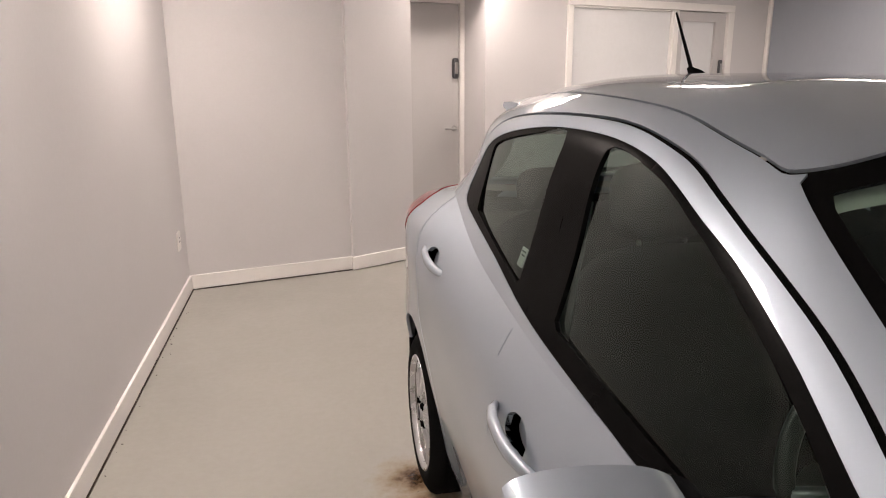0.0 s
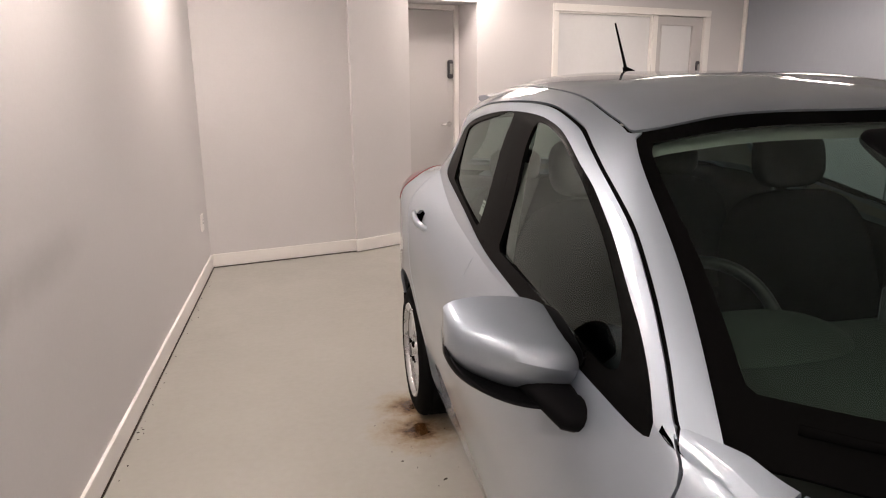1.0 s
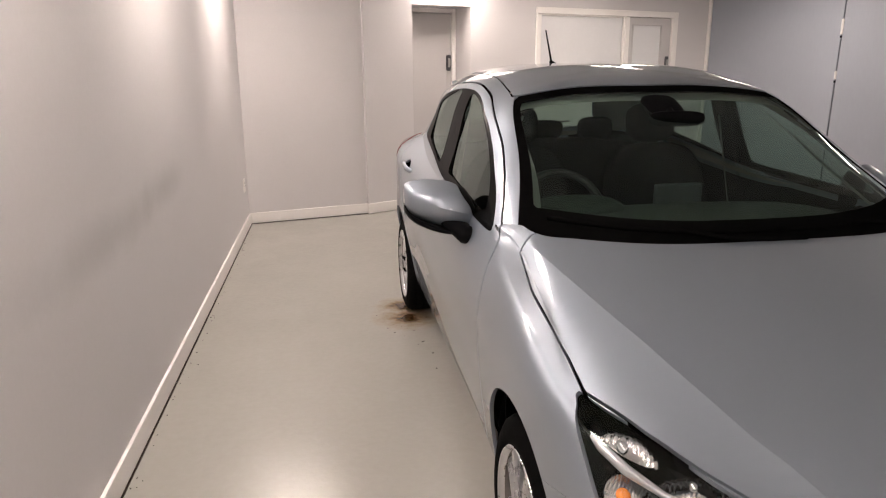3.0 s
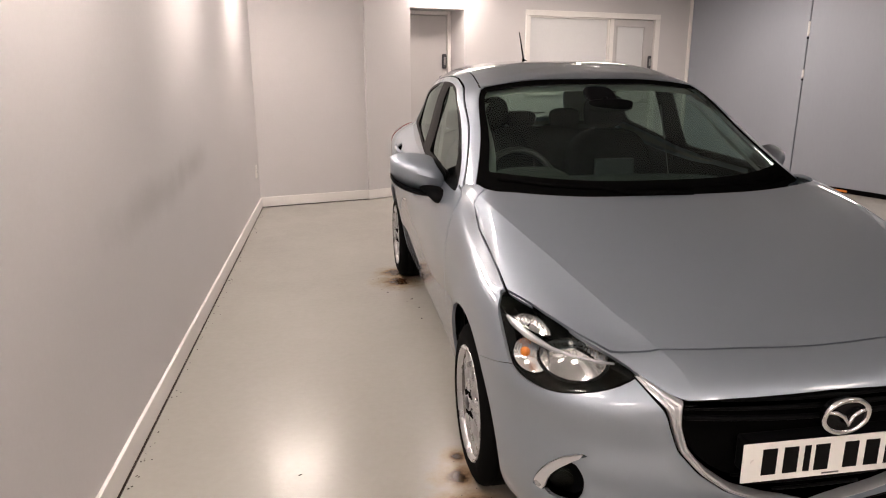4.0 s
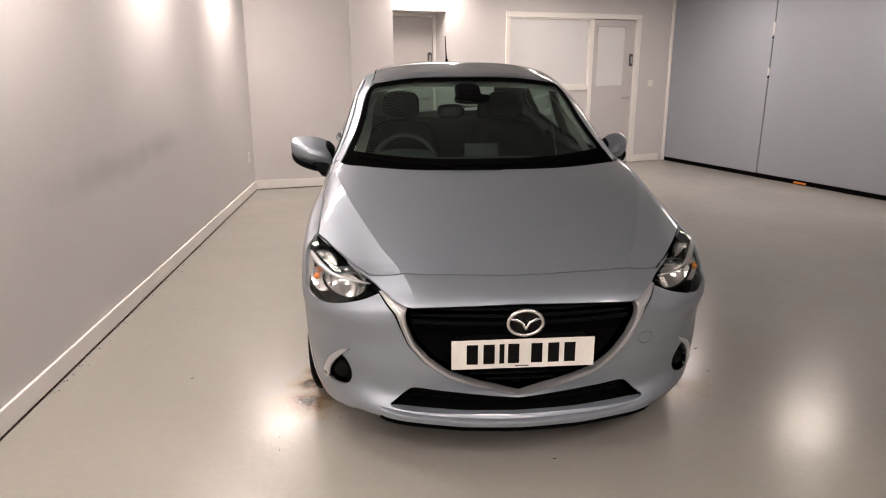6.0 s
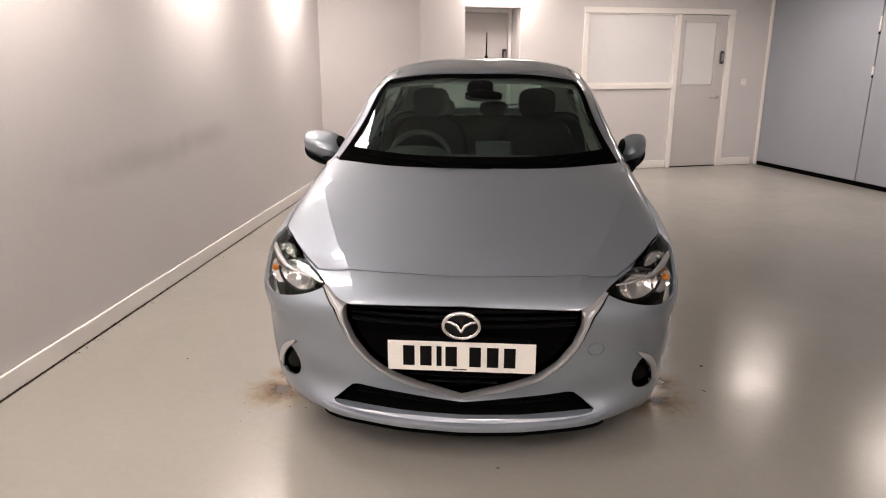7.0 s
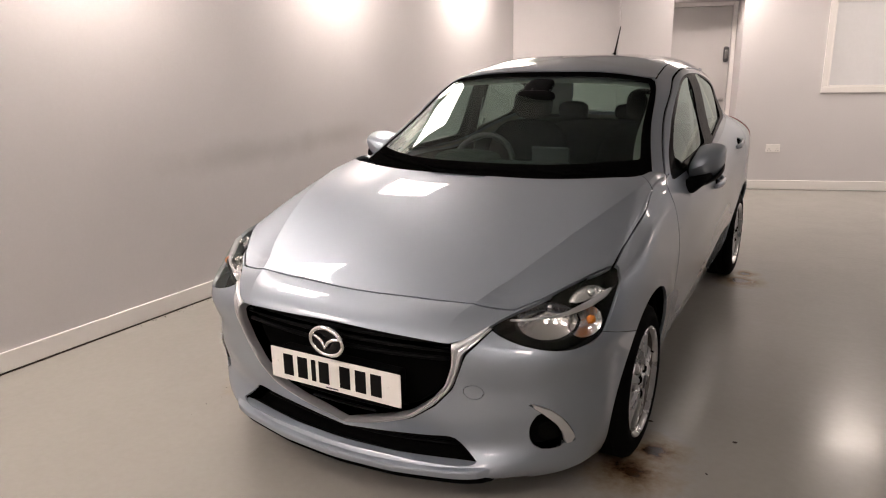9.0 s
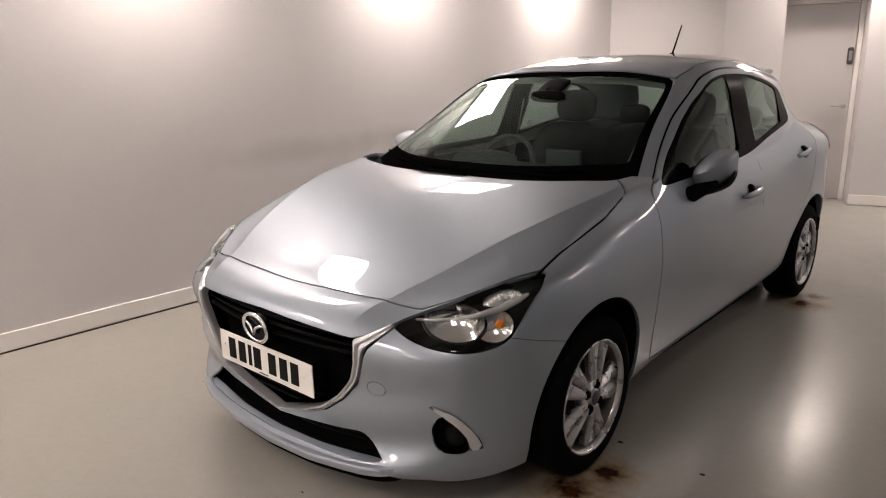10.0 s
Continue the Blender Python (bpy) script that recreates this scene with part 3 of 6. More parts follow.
# ---------------------------------------------------------------- car skin
# Control net of the car's half skin: across, along (from the front axle), height.
NET = [
    "0,-.675,.142 .22,-.665,.144 .43,-.63,.15 .56,-.595,.162 .67,-.54,.178 .74,-.46,.19 .775,-.33,.19 .78,0,.19 .755,.34,.19 .745,.56,.20 .73,1.25,.205 .73,1.75,.21 .735,2.1,.215 .76,2.57,.25 .76,2.9,.27 .68,3.12,.29 .43,3.22,.30 0,3.25,.30",
    "0,-.768,.195 .22,-.757,.198 .44,-.725,.208 .575,-.67,.225 .69,-.575,.245 .76,-.465,.25 .80,-.33,.25 .815,0,.25 .79,.34,.245 .78,.56,.25 .77,1.25,.25 .77,1.75,.255 .775,2.1,.265 .80,2.57,.32 .79,2.9,.33 .72,3.1,.36 .45,3.24,.37 0,3.27,.37",
    "0,-.722,.262 .22,-.714,.267 .44,-.69,.275 .585,-.64,.30 .70,-.57,.32 .772,-.465,.32 .815,-.32,.32 .83,0,.33 .805,.35,.32 .795,.56,.315 .79,1.25,.315 .79,1.75,.32 .795,2.1,.33 .82,2.57,.38 .805,2.88,.40 .735,3.1,.45 .46,3.24,.46 0,3.27,.46",
    "0,-.738,.34 .22,-.735,.35 .44,-.705,.37 .59,-.655,.40 .71,-.575,.42 .785,-.46,.42 .825,-.315,.42 .843,0,.43 .82,.35,.42 .81,.56,.42 .808,1.25,.42 .81,1.75,.42 .812,2.1,.43 .835,2.57,.49 .82,2.87,.51 .745,3.09,.55 .47,3.22,.56 0,3.25,.56",
    "0,-.755,.46 .22,-.748,.465 .43,-.715,.48 .59,-.66,.50 .715,-.575,.52 .795,-.455,.53 .832,-.305,.53 .85,.02,.55 .832,.36,.53 .824,.56,.53 .824,1.25,.53 .826,1.75,.53 .83,2.1,.54 .846,2.57,.60 .83,2.86,.62 .755,3.07,.66 .48,3.20,.67 0,3.23,.67",
    "0,-.765,.57 .22,-.757,.575 .43,-.730,.577 .596,-.680,.590 .730,-.588,.604 .811,-.455,.622 .836,-.295,.63 .85,.04,.66 .838,.37,.64 .833,.57,.64 .836,1.25,.63 .838,1.75,.63 .838,2.1,.65 .846,2.57,.71 .828,2.85,.73 .755,3.05,.77 .48,3.17,.78 0,3.20,.78",
    "0,-.762,.652 .22,-.755,.652 .42,-.726,.646 .56,-.655,.66 .70,-.56,.675 .797,-.425,.70 .832,-.28,.715 .842,.05,.75 .834,.38,.74 .834,.57,.74 .838,1.25,.73 .838,1.75,.74 .836,2.1,.76 .846,2.57,.85 .828,2.84,.88 .752,3.03,.90 .475,3.14,.89 0,3.17,.89",
    "0,-.70,.70 .22,-.695,.70 .41,-.665,.697 .545,-.60,.705 .69,-.50,.735 .79,-.37,.76 .82,-.23,.775 .822,.08,.83 .81,.38,.85 .812,.57,.86 .825,1.25,.84 .822,1.75,.86 .816,2.1,.90 .820,2.57,.975 .800,2.83,.998 .733,3.0,1.015 .46,3.09,1.0 0,3.11,1.0",
    "0,-.63,.722 .22,-.625,.722 .40,-.60,.72 .53,-.545,.73 .67,-.42,.775 .765,-.28,.80 .778,-.12,.83 .765,.14,.905 .752,.38,.955 .758,.57,.983 .768,1.25,.972 .76,1.75,.985 .745,2.1,1.02 .705,2.5,1.09 .655,2.74,1.09 .575,2.90,1.075 .36,3.01,1.045 0,3.04,1.04",
]
# Rear edge of the bonnet, under the windscreen.
COWL = "0,.205,.982 .22,.209,.984 .38,.222,.988 .5,.245,.992 .6,.28,.996 .66,.315,.998 .69,.36,.999 .703,.43,.999 .72,.50,.998 .740,.57,.996"
# Greenhouse: base, half height, roof rail, roof shoulder, roof crown.
GREEN = [
    "0,.19,.972 .40,.228,.980 .710,.475,.990 .758,.57,.983 .768,1.25,.972 .76,1.75,.985 .745,2.1,1.02 .705,2.5,1.09 .655,2.74,1.09 .575,2.90,1.075 .36,3.01,1.045 0,3.04,1.04",
    "0,.655,1.19 .38,.70,1.19 .615,.815,1.19 .657,.865,1.186 .692,1.25,1.18 .69,1.75,1.19 .675,2.1,1.21 .638,2.44,1.23 .588,2.65,1.225 .49,2.79,1.215 .28,2.86,1.21 0,2.885,1.21",
    "0,1.15,1.402 .33,1.145,1.395 .54,1.135,1.366 .568,1.19,1.360 .60,1.42,1.382 .60,1.78,1.392 .587,2.1,1.388 .555,2.42,1.372 .515,2.58,1.37 .43,2.68,1.38 .24,2.74,1.395 0,2.76,1.40",
    "0,1.26,1.435 .27,1.26,1.43 .43,1.27,1.42 .45,1.32,1.425 .48,1.52,1.445 .485,1.80,1.452 .47,2.08,1.452 .43,2.36,1.438 .38,2.50,1.43 .30,2.58,1.428 .15,2.63,1.43 0,2.65,1.432",
    "0,1.46,1.472 0,1.48,1.474 0,1.50,1.475 0,1.54,1.478 0,1.66,1.485 0,1.85,1.488 0,2.05,1.486 0,2.27,1.475 0,2.37,1.467 0,2.43,1.461 0,2.48,1.456 0,2.50,1.454",
]


def rows_of(lines):
    return np.array([[[float(q) for q in p.split(",")] for p in line.split()] for line in lines])


def spline(knots, values, at):
    """Natural cubic spline through values (first axis) at the parameters at."""
    n = len(knots)
    h = np.diff(knots)
    a = np.zeros((n, n))
    a[0, 0] = a[-1, -1] = 1
    rhs = np.zeros_like(values)
    for i in range(1, n - 1):
        a[i, i - 1], a[i, i], a[i, i + 1] = h[i - 1], 2 * (h[i - 1] + h[i]), h[i]
        rhs[i] = 6 * ((values[i + 1] - values[i]) / h[i] - (values[i] - values[i - 1]) / h[i - 1])
    m = np.linalg.solve(a, rhs.reshape(n, -1)).reshape(values.shape)
    k = np.clip(np.searchsorted(knots, at, side="right") - 1, 0, n - 2)
    t0, t1 = (knots[k + 1] - at), (at - knots[k])
    sh = (len(at),) + (1,) * (values.ndim - 1)
    t0, t1, hk = t0.reshape(sh), t1.reshape(sh), h[k].reshape(sh)
    return (m[k] * t0**3 + m[k + 1] * t1**3) / (6 * hk) + (values[k] / hk - m[k] * hk / 6) * t0 + (values[k + 1] / hk - m[k + 1] * hk / 6) * t1


def chords(net, axis):
    d = np.linalg.norm(np.diff(net, axis=axis), axis=2).mean(axis=1 - axis)
    return np.concatenate([[0], np.cumsum(np.maximum(d, 1e-3))])


def dense(net, per_u, per_v, mirror_end=True):
    """A fine grid over a half net (rows, columns, 3), mirrored over the car's middle so that it runs smoothly across it.
    Returns the points and their column and row numbers."""
    rows, cols = net.shape[:2]
    flip = np.array([-1, 1, 1])
    left = net[:, 1:5][:, ::-1] * flip
    wide = np.concatenate([left, net] + ([net[:, -5:-1][:, ::-1] * flip] if mirror_end else []), axis=1)
    ku, kv = chords(wide, 1), chords(wide, 0)
    nu, nv = np.arange(wide.shape[1]) - 4, np.arange(rows)
    au = np.concatenate([np.linspace(j, j + 1, per_u[j], endpoint=False) for j in range(cols - 1)] + [[cols - 1]])
    av = np.concatenate([np.linspace(i, i + 1, per_v[i], endpoint=False) for i in range(rows - 1)] + [[rows - 1]])
    mid = spline(kv, wide, np.interp(av, nv, kv))
    full = spline(ku, mid.transpose(1, 0, 2), np.interp(au, nu, ku)).transpose(1, 0, 2)
    return full, au, av


def skin_of(points, au, av, u0=0.0, v0=0.0):
    """A skin: vertex rows (place, column, row, normal) and faces, wound to face outwards."""
    du = np.gradient(points, axis=1)
    dv = np.gradient(points, axis=0)
    nrm = np.cross(du, dv)
    nrm /= np.maximum(np.linalg.norm(nrm, axis=2, keepdims=True), 1e-9)
    r, c = points.shape[:2]
    uu, vv = np.meshgrid(au + u0, av + v0)
    v = np.concatenate([points, uu[..., None], vv[..., None], nrm], axis=2).reshape(-1, 8)
    q = np.arange(r * c).reshape(r, c)
    f = np.stack([q[:-1, :-1], q[:-1, 1:], q[1:, 1:], q[1:, :-1]], axis=2).reshape(-1, 4)
    return v, [list(map(int, k)) for k in f]


lower_net = rows_of(NET)
cowl = rows_of([COWL])[0]
# The wing's upper edge lies outside the bonnet's joint; the old shoulder line is the first row of the bonnet skin.
shoulder = lower_net[8, :10].copy()
for col, share in ((4, 0.15), (5, 0.3), (6, 0.5), (7, 0.5), (8, 0.35)):
    lower_net[8, col] += share * (lower_net[7, col] - lower_net[8, col])
for col in (0, 1, 2, 3, 4):
    shoulder[col] += 0.09 * (cowl[col] - shoulder[col]) + np.array([0, 0, 0.11 * 0.09 * 0.9])
hood_rows = [shoulder]
for w in (0.25, 0.5, 0.75, 1.0):
    row = shoulder + (cowl - shoulder) * w
    row[:, 2] += 0.11 * w * (1 - w) * np.linalg.norm(cowl[:, :2] - shoulder[:, :2], axis=1)
    hood_rows.append(row)
front_net = np.concatenate([lower_net[:, :10], np.array(hood_rows)], axis=0)
PU = [14, 14, 12, 10, 10, 10, 14, 14, 10, 26, 22, 16, 20, 14, 10, 8, 8]
PV = [5, 5, 6, 7, 7, 6, 5, 7]
low, low_u, low_v = dense(lower_net, PU, PV)
front, front_u, front_v = dense(front_net, PU[:9], PV + [8, 16, 16, 16, 16], mirror_end=False)
hood = front[len(low_v) - 1:]
hood[0] = low[-1, :len(front_u)]


def fair(skin, width):
    """Evens out the bonnet: a low-order height over the plan, let into the skin over a margin along its outer edge."""
    p = skin.reshape(-1, 3)
    x, y = p[:, 0] ** 2, p[:, 1]
    terms = np.stack([x**i * y**j for i in range(4) for j in range(5) if 2 * i + j <= 6], axis=1)
    d = np.min([np.linalg.norm(p[:, None, :2] - e[None, :, :2], axis=2).min(axis=1) for e in (skin[0], skin[:, -1])], axis=0)
    w = np.clip((d - 0.015) / width, 0, 1)
    w = w * w * (3 - 2 * w)
    k = np.linalg.lstsq(terms * (0.05 + w[:, None]), p[:, 2] * (0.05 + w), rcond=None)[0]
    p[:, 2] += w * (terms @ k - p[:, 2])
    return p.reshape(skin.shape)


hood = fair(hood, 0.13)
# A slight crown across the bonnet.
hood[..., 2] += 0.010 * np.clip(1 - (hood[..., 0] / 0.56) ** 2, 0, 1) ** 1.5 * np.clip((hood[..., 1] + 0.62) / 0.35, 0, 1) * np.clip((0.75 - hood[..., 1]) / 0.5, 0, 1)
hood_v = front_v[len(low_v) - 1:]
green, green_u, green_v = dense(rows_of(GREEN), [10, 10, 6] + PU[9:], [12, 12, 8, 10])
# Greenhouse and lower body share one line from the windscreen pillar backwards.
shift = np.zeros_like(green[0])
shift[green_u >= 3] = low[-1, low_u >= 9] - green[0, green_u >= 3]
green += shift[None] * (np.clip(1 - green_v, 0, 1) ** 2)[:, None, None]


def fair_screen(skin, cols, rows):
    """Gives the windscreen one even curvature, let into the pillars and the roof over a margin."""
    a, b = int(np.sum(cols <= 2.0)), int(np.sum(rows <= 2.0))
    p = skin[:b, :a].reshape(-1, 3)
    x, z = p[:, 0] ** 2, p[:, 2]
    terms = np.stack([x**i * z**j for i in range(3) for j in range(3) if i + j <= 2], axis=1)
    k = np.linalg.lstsq(terms, p[:, 1], rcond=None)[0]
    w = np.clip((2.0 - cols[:a]) / 0.35, 0, 1)[None] * np.clip((2.0 - rows[:b]) / 0.3, 0, 1)[:, None]
    p[:, 1] += (w * w * (3 - 2 * w)).reshape(-1) * (terms @ k - p[:, 1])
    skin[:b, :a] = p.reshape(b, a, 3)
    return skin


green = fair_screen(green, green_u, green_v)

# ---------------------------------------------------------------- cutting the skin into panels


def curve2(points, closed=True, n=6):
    """A smooth closed or open outline through plane points."""
    p = np.array(points, float)
    k = len(p)
    out = []
    for i in range(k if closed else k - 1):
        if closed:
            a, b, c, d = p[i - 1], p[i], p[(i + 1) % k], p[(i + 2) % k]
        else:
            a, b, c, d = p[max(i - 1, 0)], p[i], p[i + 1], p[min(i + 2, k - 1)]
        for t in np.linspace(0, 1, n, endpoint=False):
            out.append(0.5 * (2 * b + (c - a) * t + (2 * a - 5 * b + 4 * c - d) * t**2 + (3 * b - a - 3 * c + d) * t**3))
    if not closed:
        out.append(p[-1])
    return np.array(out)


def reach(q, line, closed):
    """Distance of plane points q from a line."""
    a = np.asarray(line)
    b = np.roll(a, -1, axis=0) if closed else a[1:]
    a = a if closed else a[:-1]
    best = np.full(len(q), 1e9)
    for s, e in zip(a, b):
        d = e - s
        t = np.clip(((q - s) @ d) / max(d @ d, 1e-12), 0, 1)
        best = np.minimum(best, np.hypot(*(q - s - t[:, None] * d).T))
    return best


def inside(q, line):
    hit = np.zeros(len(q), bool)
    for (x0, y0), (x1, y1) in zip(line, np.roll(line, -1, axis=0)):
        if y0 != y1:
            hit ^= ((y0 > q[:, 1]) != (y1 > q[:, 1])) & (q[:, 0] < (x1 - x0) * (q[:, 1] - y0) / (y1 - y0) + x0)
    return hit


def outline(points, view, smooth=True, n=6):
    """A signed distance over skin vertices: below zero inside the outline, seen in the given view."""
    line = curve2(points, True, n) if smooth else np.array(points, float)

    def f(v):
        q = view(v)
        return np.where(inside(q, line), -1, 1) * reach(q, line, True)
    return f


def side_view(v):
    return v[:, 1:3]


def front_view(v):
    return v[:, [0, 2]]


def plan_view(v):
    return v[:, :2]


def corner_view(v):
    """Round the front corner: a length along the bumper, and height."""
    return np.stack([0.75 * np.arctan2(v[:, 0], 0.2 - v[:, 1]), v[:, 2]], axis=1)


def split(pieces, f):
    """Cuts skins along f = 0. Returns the pieces below and above zero."""
    low_side, high_side = [], []
    for v, faces in pieces:
        if not faces:
            continue
        val = f(v)
        val = np.where(np.abs(val) < 1e-7, 1e-7, val)
        up = (val > 0).tolist()
        extra, seen = [], {}
        base = len(v)

        def cross(i, j):
            key = (i, j) if i < j else (j, i)
            if key not in seen:
                t = val[key[0]] / (val[key[0]] - val[key[1]])
                seen[key] = base + len(extra)
                extra.append(v[key[0]] + t * (v[key[1]] - v[key[0]]))
            return seen[key]
        fl, fh = [], []
        for face in faces:
            s = [up[i] for i in face]
            if all(s):
                fh.append(face)
            elif not any(s):
                fl.append(face)
            else:
                a, b = [], []
                for k, i in enumerate(face):
                    j = face[(k + 1) % len(face)]
                    (b if up[i] else a).append(i)
                    if up[i] != up[j]:
                        c = cross(i, j)
                        a.append(c)
                        b.append(c)
                if len(a) > 2:
                    fl.append(a)
                if len(b) > 2:
                    fh.append(b)
        vv = np.concatenate([v, np.array(extra)]) if extra else v
        low_side.append((vv, fl))
        high_side.append((vv, fh))
    return low_side, high_side


def carve(pieces, f, gap=0.0):
    """The pieces inside and outside an outline, with an open joint between them."""
    inn, rest = split(pieces, f if not gap else (lambda v: f(v) + gap / 2))
    out = split(rest, lambda v: f(v) - gap / 2)[1] if gap else rest
    return inn, out


def band(pieces, line, view, width):
    """Drops a narrow joint along an open line."""
    line = curve2(line, False)
    return split(pieces, lambda v: reach(view(v), line, False) - width / 2)[1]


def panel(name, pieces, mat, parent, sides=(1, -1), flange=0.012, offset=0.0, label="", inward=False):
    """One mesh from skin pieces; sides (1, -1) joins the left and mirrored right half. The rim is folded inwards."""
    verts, norms, faces = [], [], []
    for side in sides:
        mir = np.array([side, 1, 1])
        for v, fs in pieces:
            middle = set()
            if not fs:
                continue
            used = sorted({i for f in fs for i in f})
            index = {i: len(verts) + k for k, i in enumerate(used)}
            p = v[used, :3] + offset * v[used, 5:8]
            n = v[used, 5:8] / np.maximum(np.linalg.norm(v[used, 5:8], axis=1, keepdims=True), 1e-9)
            middle.update(index[i] for i in used if abs(v[i, 0]) < 1e-4)
            verts += (p * mir).tolist()
            norms += (n * mir * (-1 if inward else 1)).tolist()
            made = [[index[i] for i in (f if (side > 0) != inward else f[::-1])] for f in fs]
            faces += made
            if flange:
                count = {}
                for f in made:
                    for a, b in zip(f, f[1:] + f[:1]):
                        count[(a, b)] = count.get((a, b), 0) + 1
                rim = [(a, b) for (a, b) in count if (b, a) not in count]
                fold = {}

                def folded(i, side_dir):
                    key = (i, tuple(np.round(side_dir, 1)))
                    if key not in fold:
                        fold[key] = len(verts)
                        verts.append(verts[i])
                        norms.append(side_dir.tolist())
                        verts.append((np.array(verts[i]) - flange * np.array(norms[i])).tolist())
                        norms.append(side_dir.tolist())
                    return fold[key]
                for a, b in rim:
                    pa, pb = np.array(verts[a]), np.array(verts[b])
                    if a in middle and b in middle:
                        continue
                    d = np.cross(pb - pa, np.array(norms[a]))
                    ln = np.linalg.norm(d)
                    if ln < 1e-9:
                        continue
                    d /= ln
                    ka, kb = folded(a, d), folded(b, d)
                    faces.append([kb, ka, ka + 1, kb + 1])
    me = bpy.data.meshes.new(name)
    me.from_pydata(verts, [], faces)
    me.shade_smooth()
    me.normals_split_custom_set_from_vertices(norms)
    me.materials.append(mat)
    ob = new(name, me)
    ob.parent = parent
    return tagged(ob, label)


def sided(name, pieces, mat, parent, **kw):
    """The same panel on both sides of the car, as two parts."""
    return [panel(name, pieces, mat, parent, sides=(s,), **kw) for s in (1, -1)]


# Sharp crease from the windscreen pillar over the bonnet to the grille's upper corner.
CREST = curve2([(0.352, -0.80), (0.385, -0.73), (0.408, -0.67), (0.432, -0.60), (0.462, -0.53), (0.506, -0.45), (0.573, -0.285), (0.602, -0.20), (0.637, -0.10), (0.664, -0.005), (0.689, 0.10), (0.711, 0.22), (0.723, 0.33), (0.731, 0.45), (0.738, 0.57)], False)


def off_crest(v):
    """Distance from the crease in plan, negative towards the car's middle."""
    d = reach(v[:, :2], CREST, False)
    return np.where(v[:, 0] > np.interp(v[:, 1], CREST[:, 1], CREST[:, 0]), d, -d)


def crease(pieces):
    """Raises a sharp-topped ridge along the crease."""
    done = []
    for sign, group in zip((-1, 1), split(pieces, off_crest)):
        for v, faces in group:
            def lift(p):
                d = off_crest(p) * sign
                side_fall = np.exp(-d / (0.20 if sign < 0 else 0.08))
                fade = np.clip((0.56 - p[:, 1]) / 0.12, 0, 1) * np.clip((p[:, 2] - 0.645) / 0.05, 0, 1) * (p[:, 1] < 0.6)
                fade = fade * np.maximum(np.clip((p[:, 4] - 8.0) / 0.6, 0, 1), np.clip((-0.45 - p[:, 1]) / 0.1, 0, 1))
                return 0.0155 * side_fall * fade
            v = v.copy()
            e = 0.003
            ex, ey = np.zeros(8), np.zeros(8)
            ex[0], ey[1] = e, e
            here = lift(v)
            gx, gy = (lift(v + ex) - lift(v - ex)) / (2 * e), (lift(v + ey) - lift(v - ey)) / (2 * e)
            n = v[:, 5:8].copy()
            n[:, 0] -= n[:, 2] * gx
            n[:, 1] -= n[:, 2] * gy
            v[:, 5:8] = n / np.maximum(np.linalg.norm(n, axis=1, keepdims=True), 1e-9)
            v[:, 2] += here
            done.append((v, faces))
    return done


LOW = skin_of(low, low_u, low_v)
HOOD = skin_of(hood, front_u, hood_v)
GREENS = skin_of(green, green_u, green_v)
crown = GREENS[0].reshape(len(green_v), len(green_u), 8)
crown[-1, :, 5:8] = crown[-2, :, 5:8] * [0, 1, 1]
GREENS = (crown.reshape(-1, 8), GREENS[1])
joint = len(front_u)
HOOD[0][:joint, 5:8] = (HOOD[0][:joint, 5:8] + LOW[0][-len(low_u):][:joint, 5:8]) / 2
LOW[0][-len(low_u):][:joint, 5:8] = HOOD[0][:joint, 5:8]


# Even shading over the bonnet, most of all where the wing runs into the windscreen pillar.
grid = HOOD[0].reshape(len(hood_v), joint, 8)
near = np.hypot(grid[..., 0] - 0.74, grid[..., 1] - 0.47)
for turn in range(60):
    n = grid[..., 5:8]
    mean = n.copy()
    mean[1:-1, 1:-1] = (n[:-2, 1:-1] + n[2:, 1:-1] + n[1:-1, :-2] + n[1:-1, 2:]) / 4
    mean[1:-1, -1] = (n[:-2, -1] + n[2:, -1] + n[1:-1, -2]) / 3
    mean[-1, 1:-1] = (n[-1, :-2] + n[-1, 2:] + n[-2, 1:-1]) / 3
    w = np.clip((0.28 - near) / 0.14, 0.0 if turn > 2 else 0.6, 1)[..., None]
    grid[..., 5:8] = n + w * (mean - n)
    grid[..., 5:8] /= np.maximum(np.linalg.norm(grid[..., 5:8], axis=2, keepdims=True), 1e-9)

# Outlines, in metres of the car.
lamp_3d = [(0.512, -0.645, 0.687), (0.552, -0.583, 0.713), (0.615, -0.51, 0.741), (0.686, -0.408, 0.777), (0.743, -0.312, 0.797), (0.774, -0.247, 0.805), (0.797, -0.30, 0.782), (0.808, -0.36, 0.743),
           (0.804, -0.414, 0.695), (0.789, -0.46, 0.653), (0.755, -0.52, 0.634), (0.70, -0.575, 0.629), (0.64, -0.62, 0.638), (0.585, -0.648, 0.653), (0.54, -0.65, 0.669)]
in_lamp = outline(corner_view(np.array(lamp_3d)), corner_view, True, 5)
bonnet_plan = outline([(-0.2, -0.632), (0.0, -0.631), (0.1, -0.629), (0.3, -0.618), (0.45, -0.60), (0.53, -0.58), (0.555, -0.572), (0.618, -0.50), (0.69, -0.398), (0.745, -0.302), (0.775, -0.24), (0.82, -0.17), (0.82, 0.25), (0.735, 0.326), (0.70, 0.352), (0.672, 0.36), (0.668, 0.8), (0.0, 0.8), (-0.2, 0.8)], plan_view, False)
# Height of the joint between wing and bonnet along the car.
SHUT = ((-0.30, 0.79), (-0.24, 0.815), (-0.15, 0.843), (-0.012, 0.873), (0.136, 0.911), (0.231, 0.941), (0.336, 0.974), (0.38, 0.90))


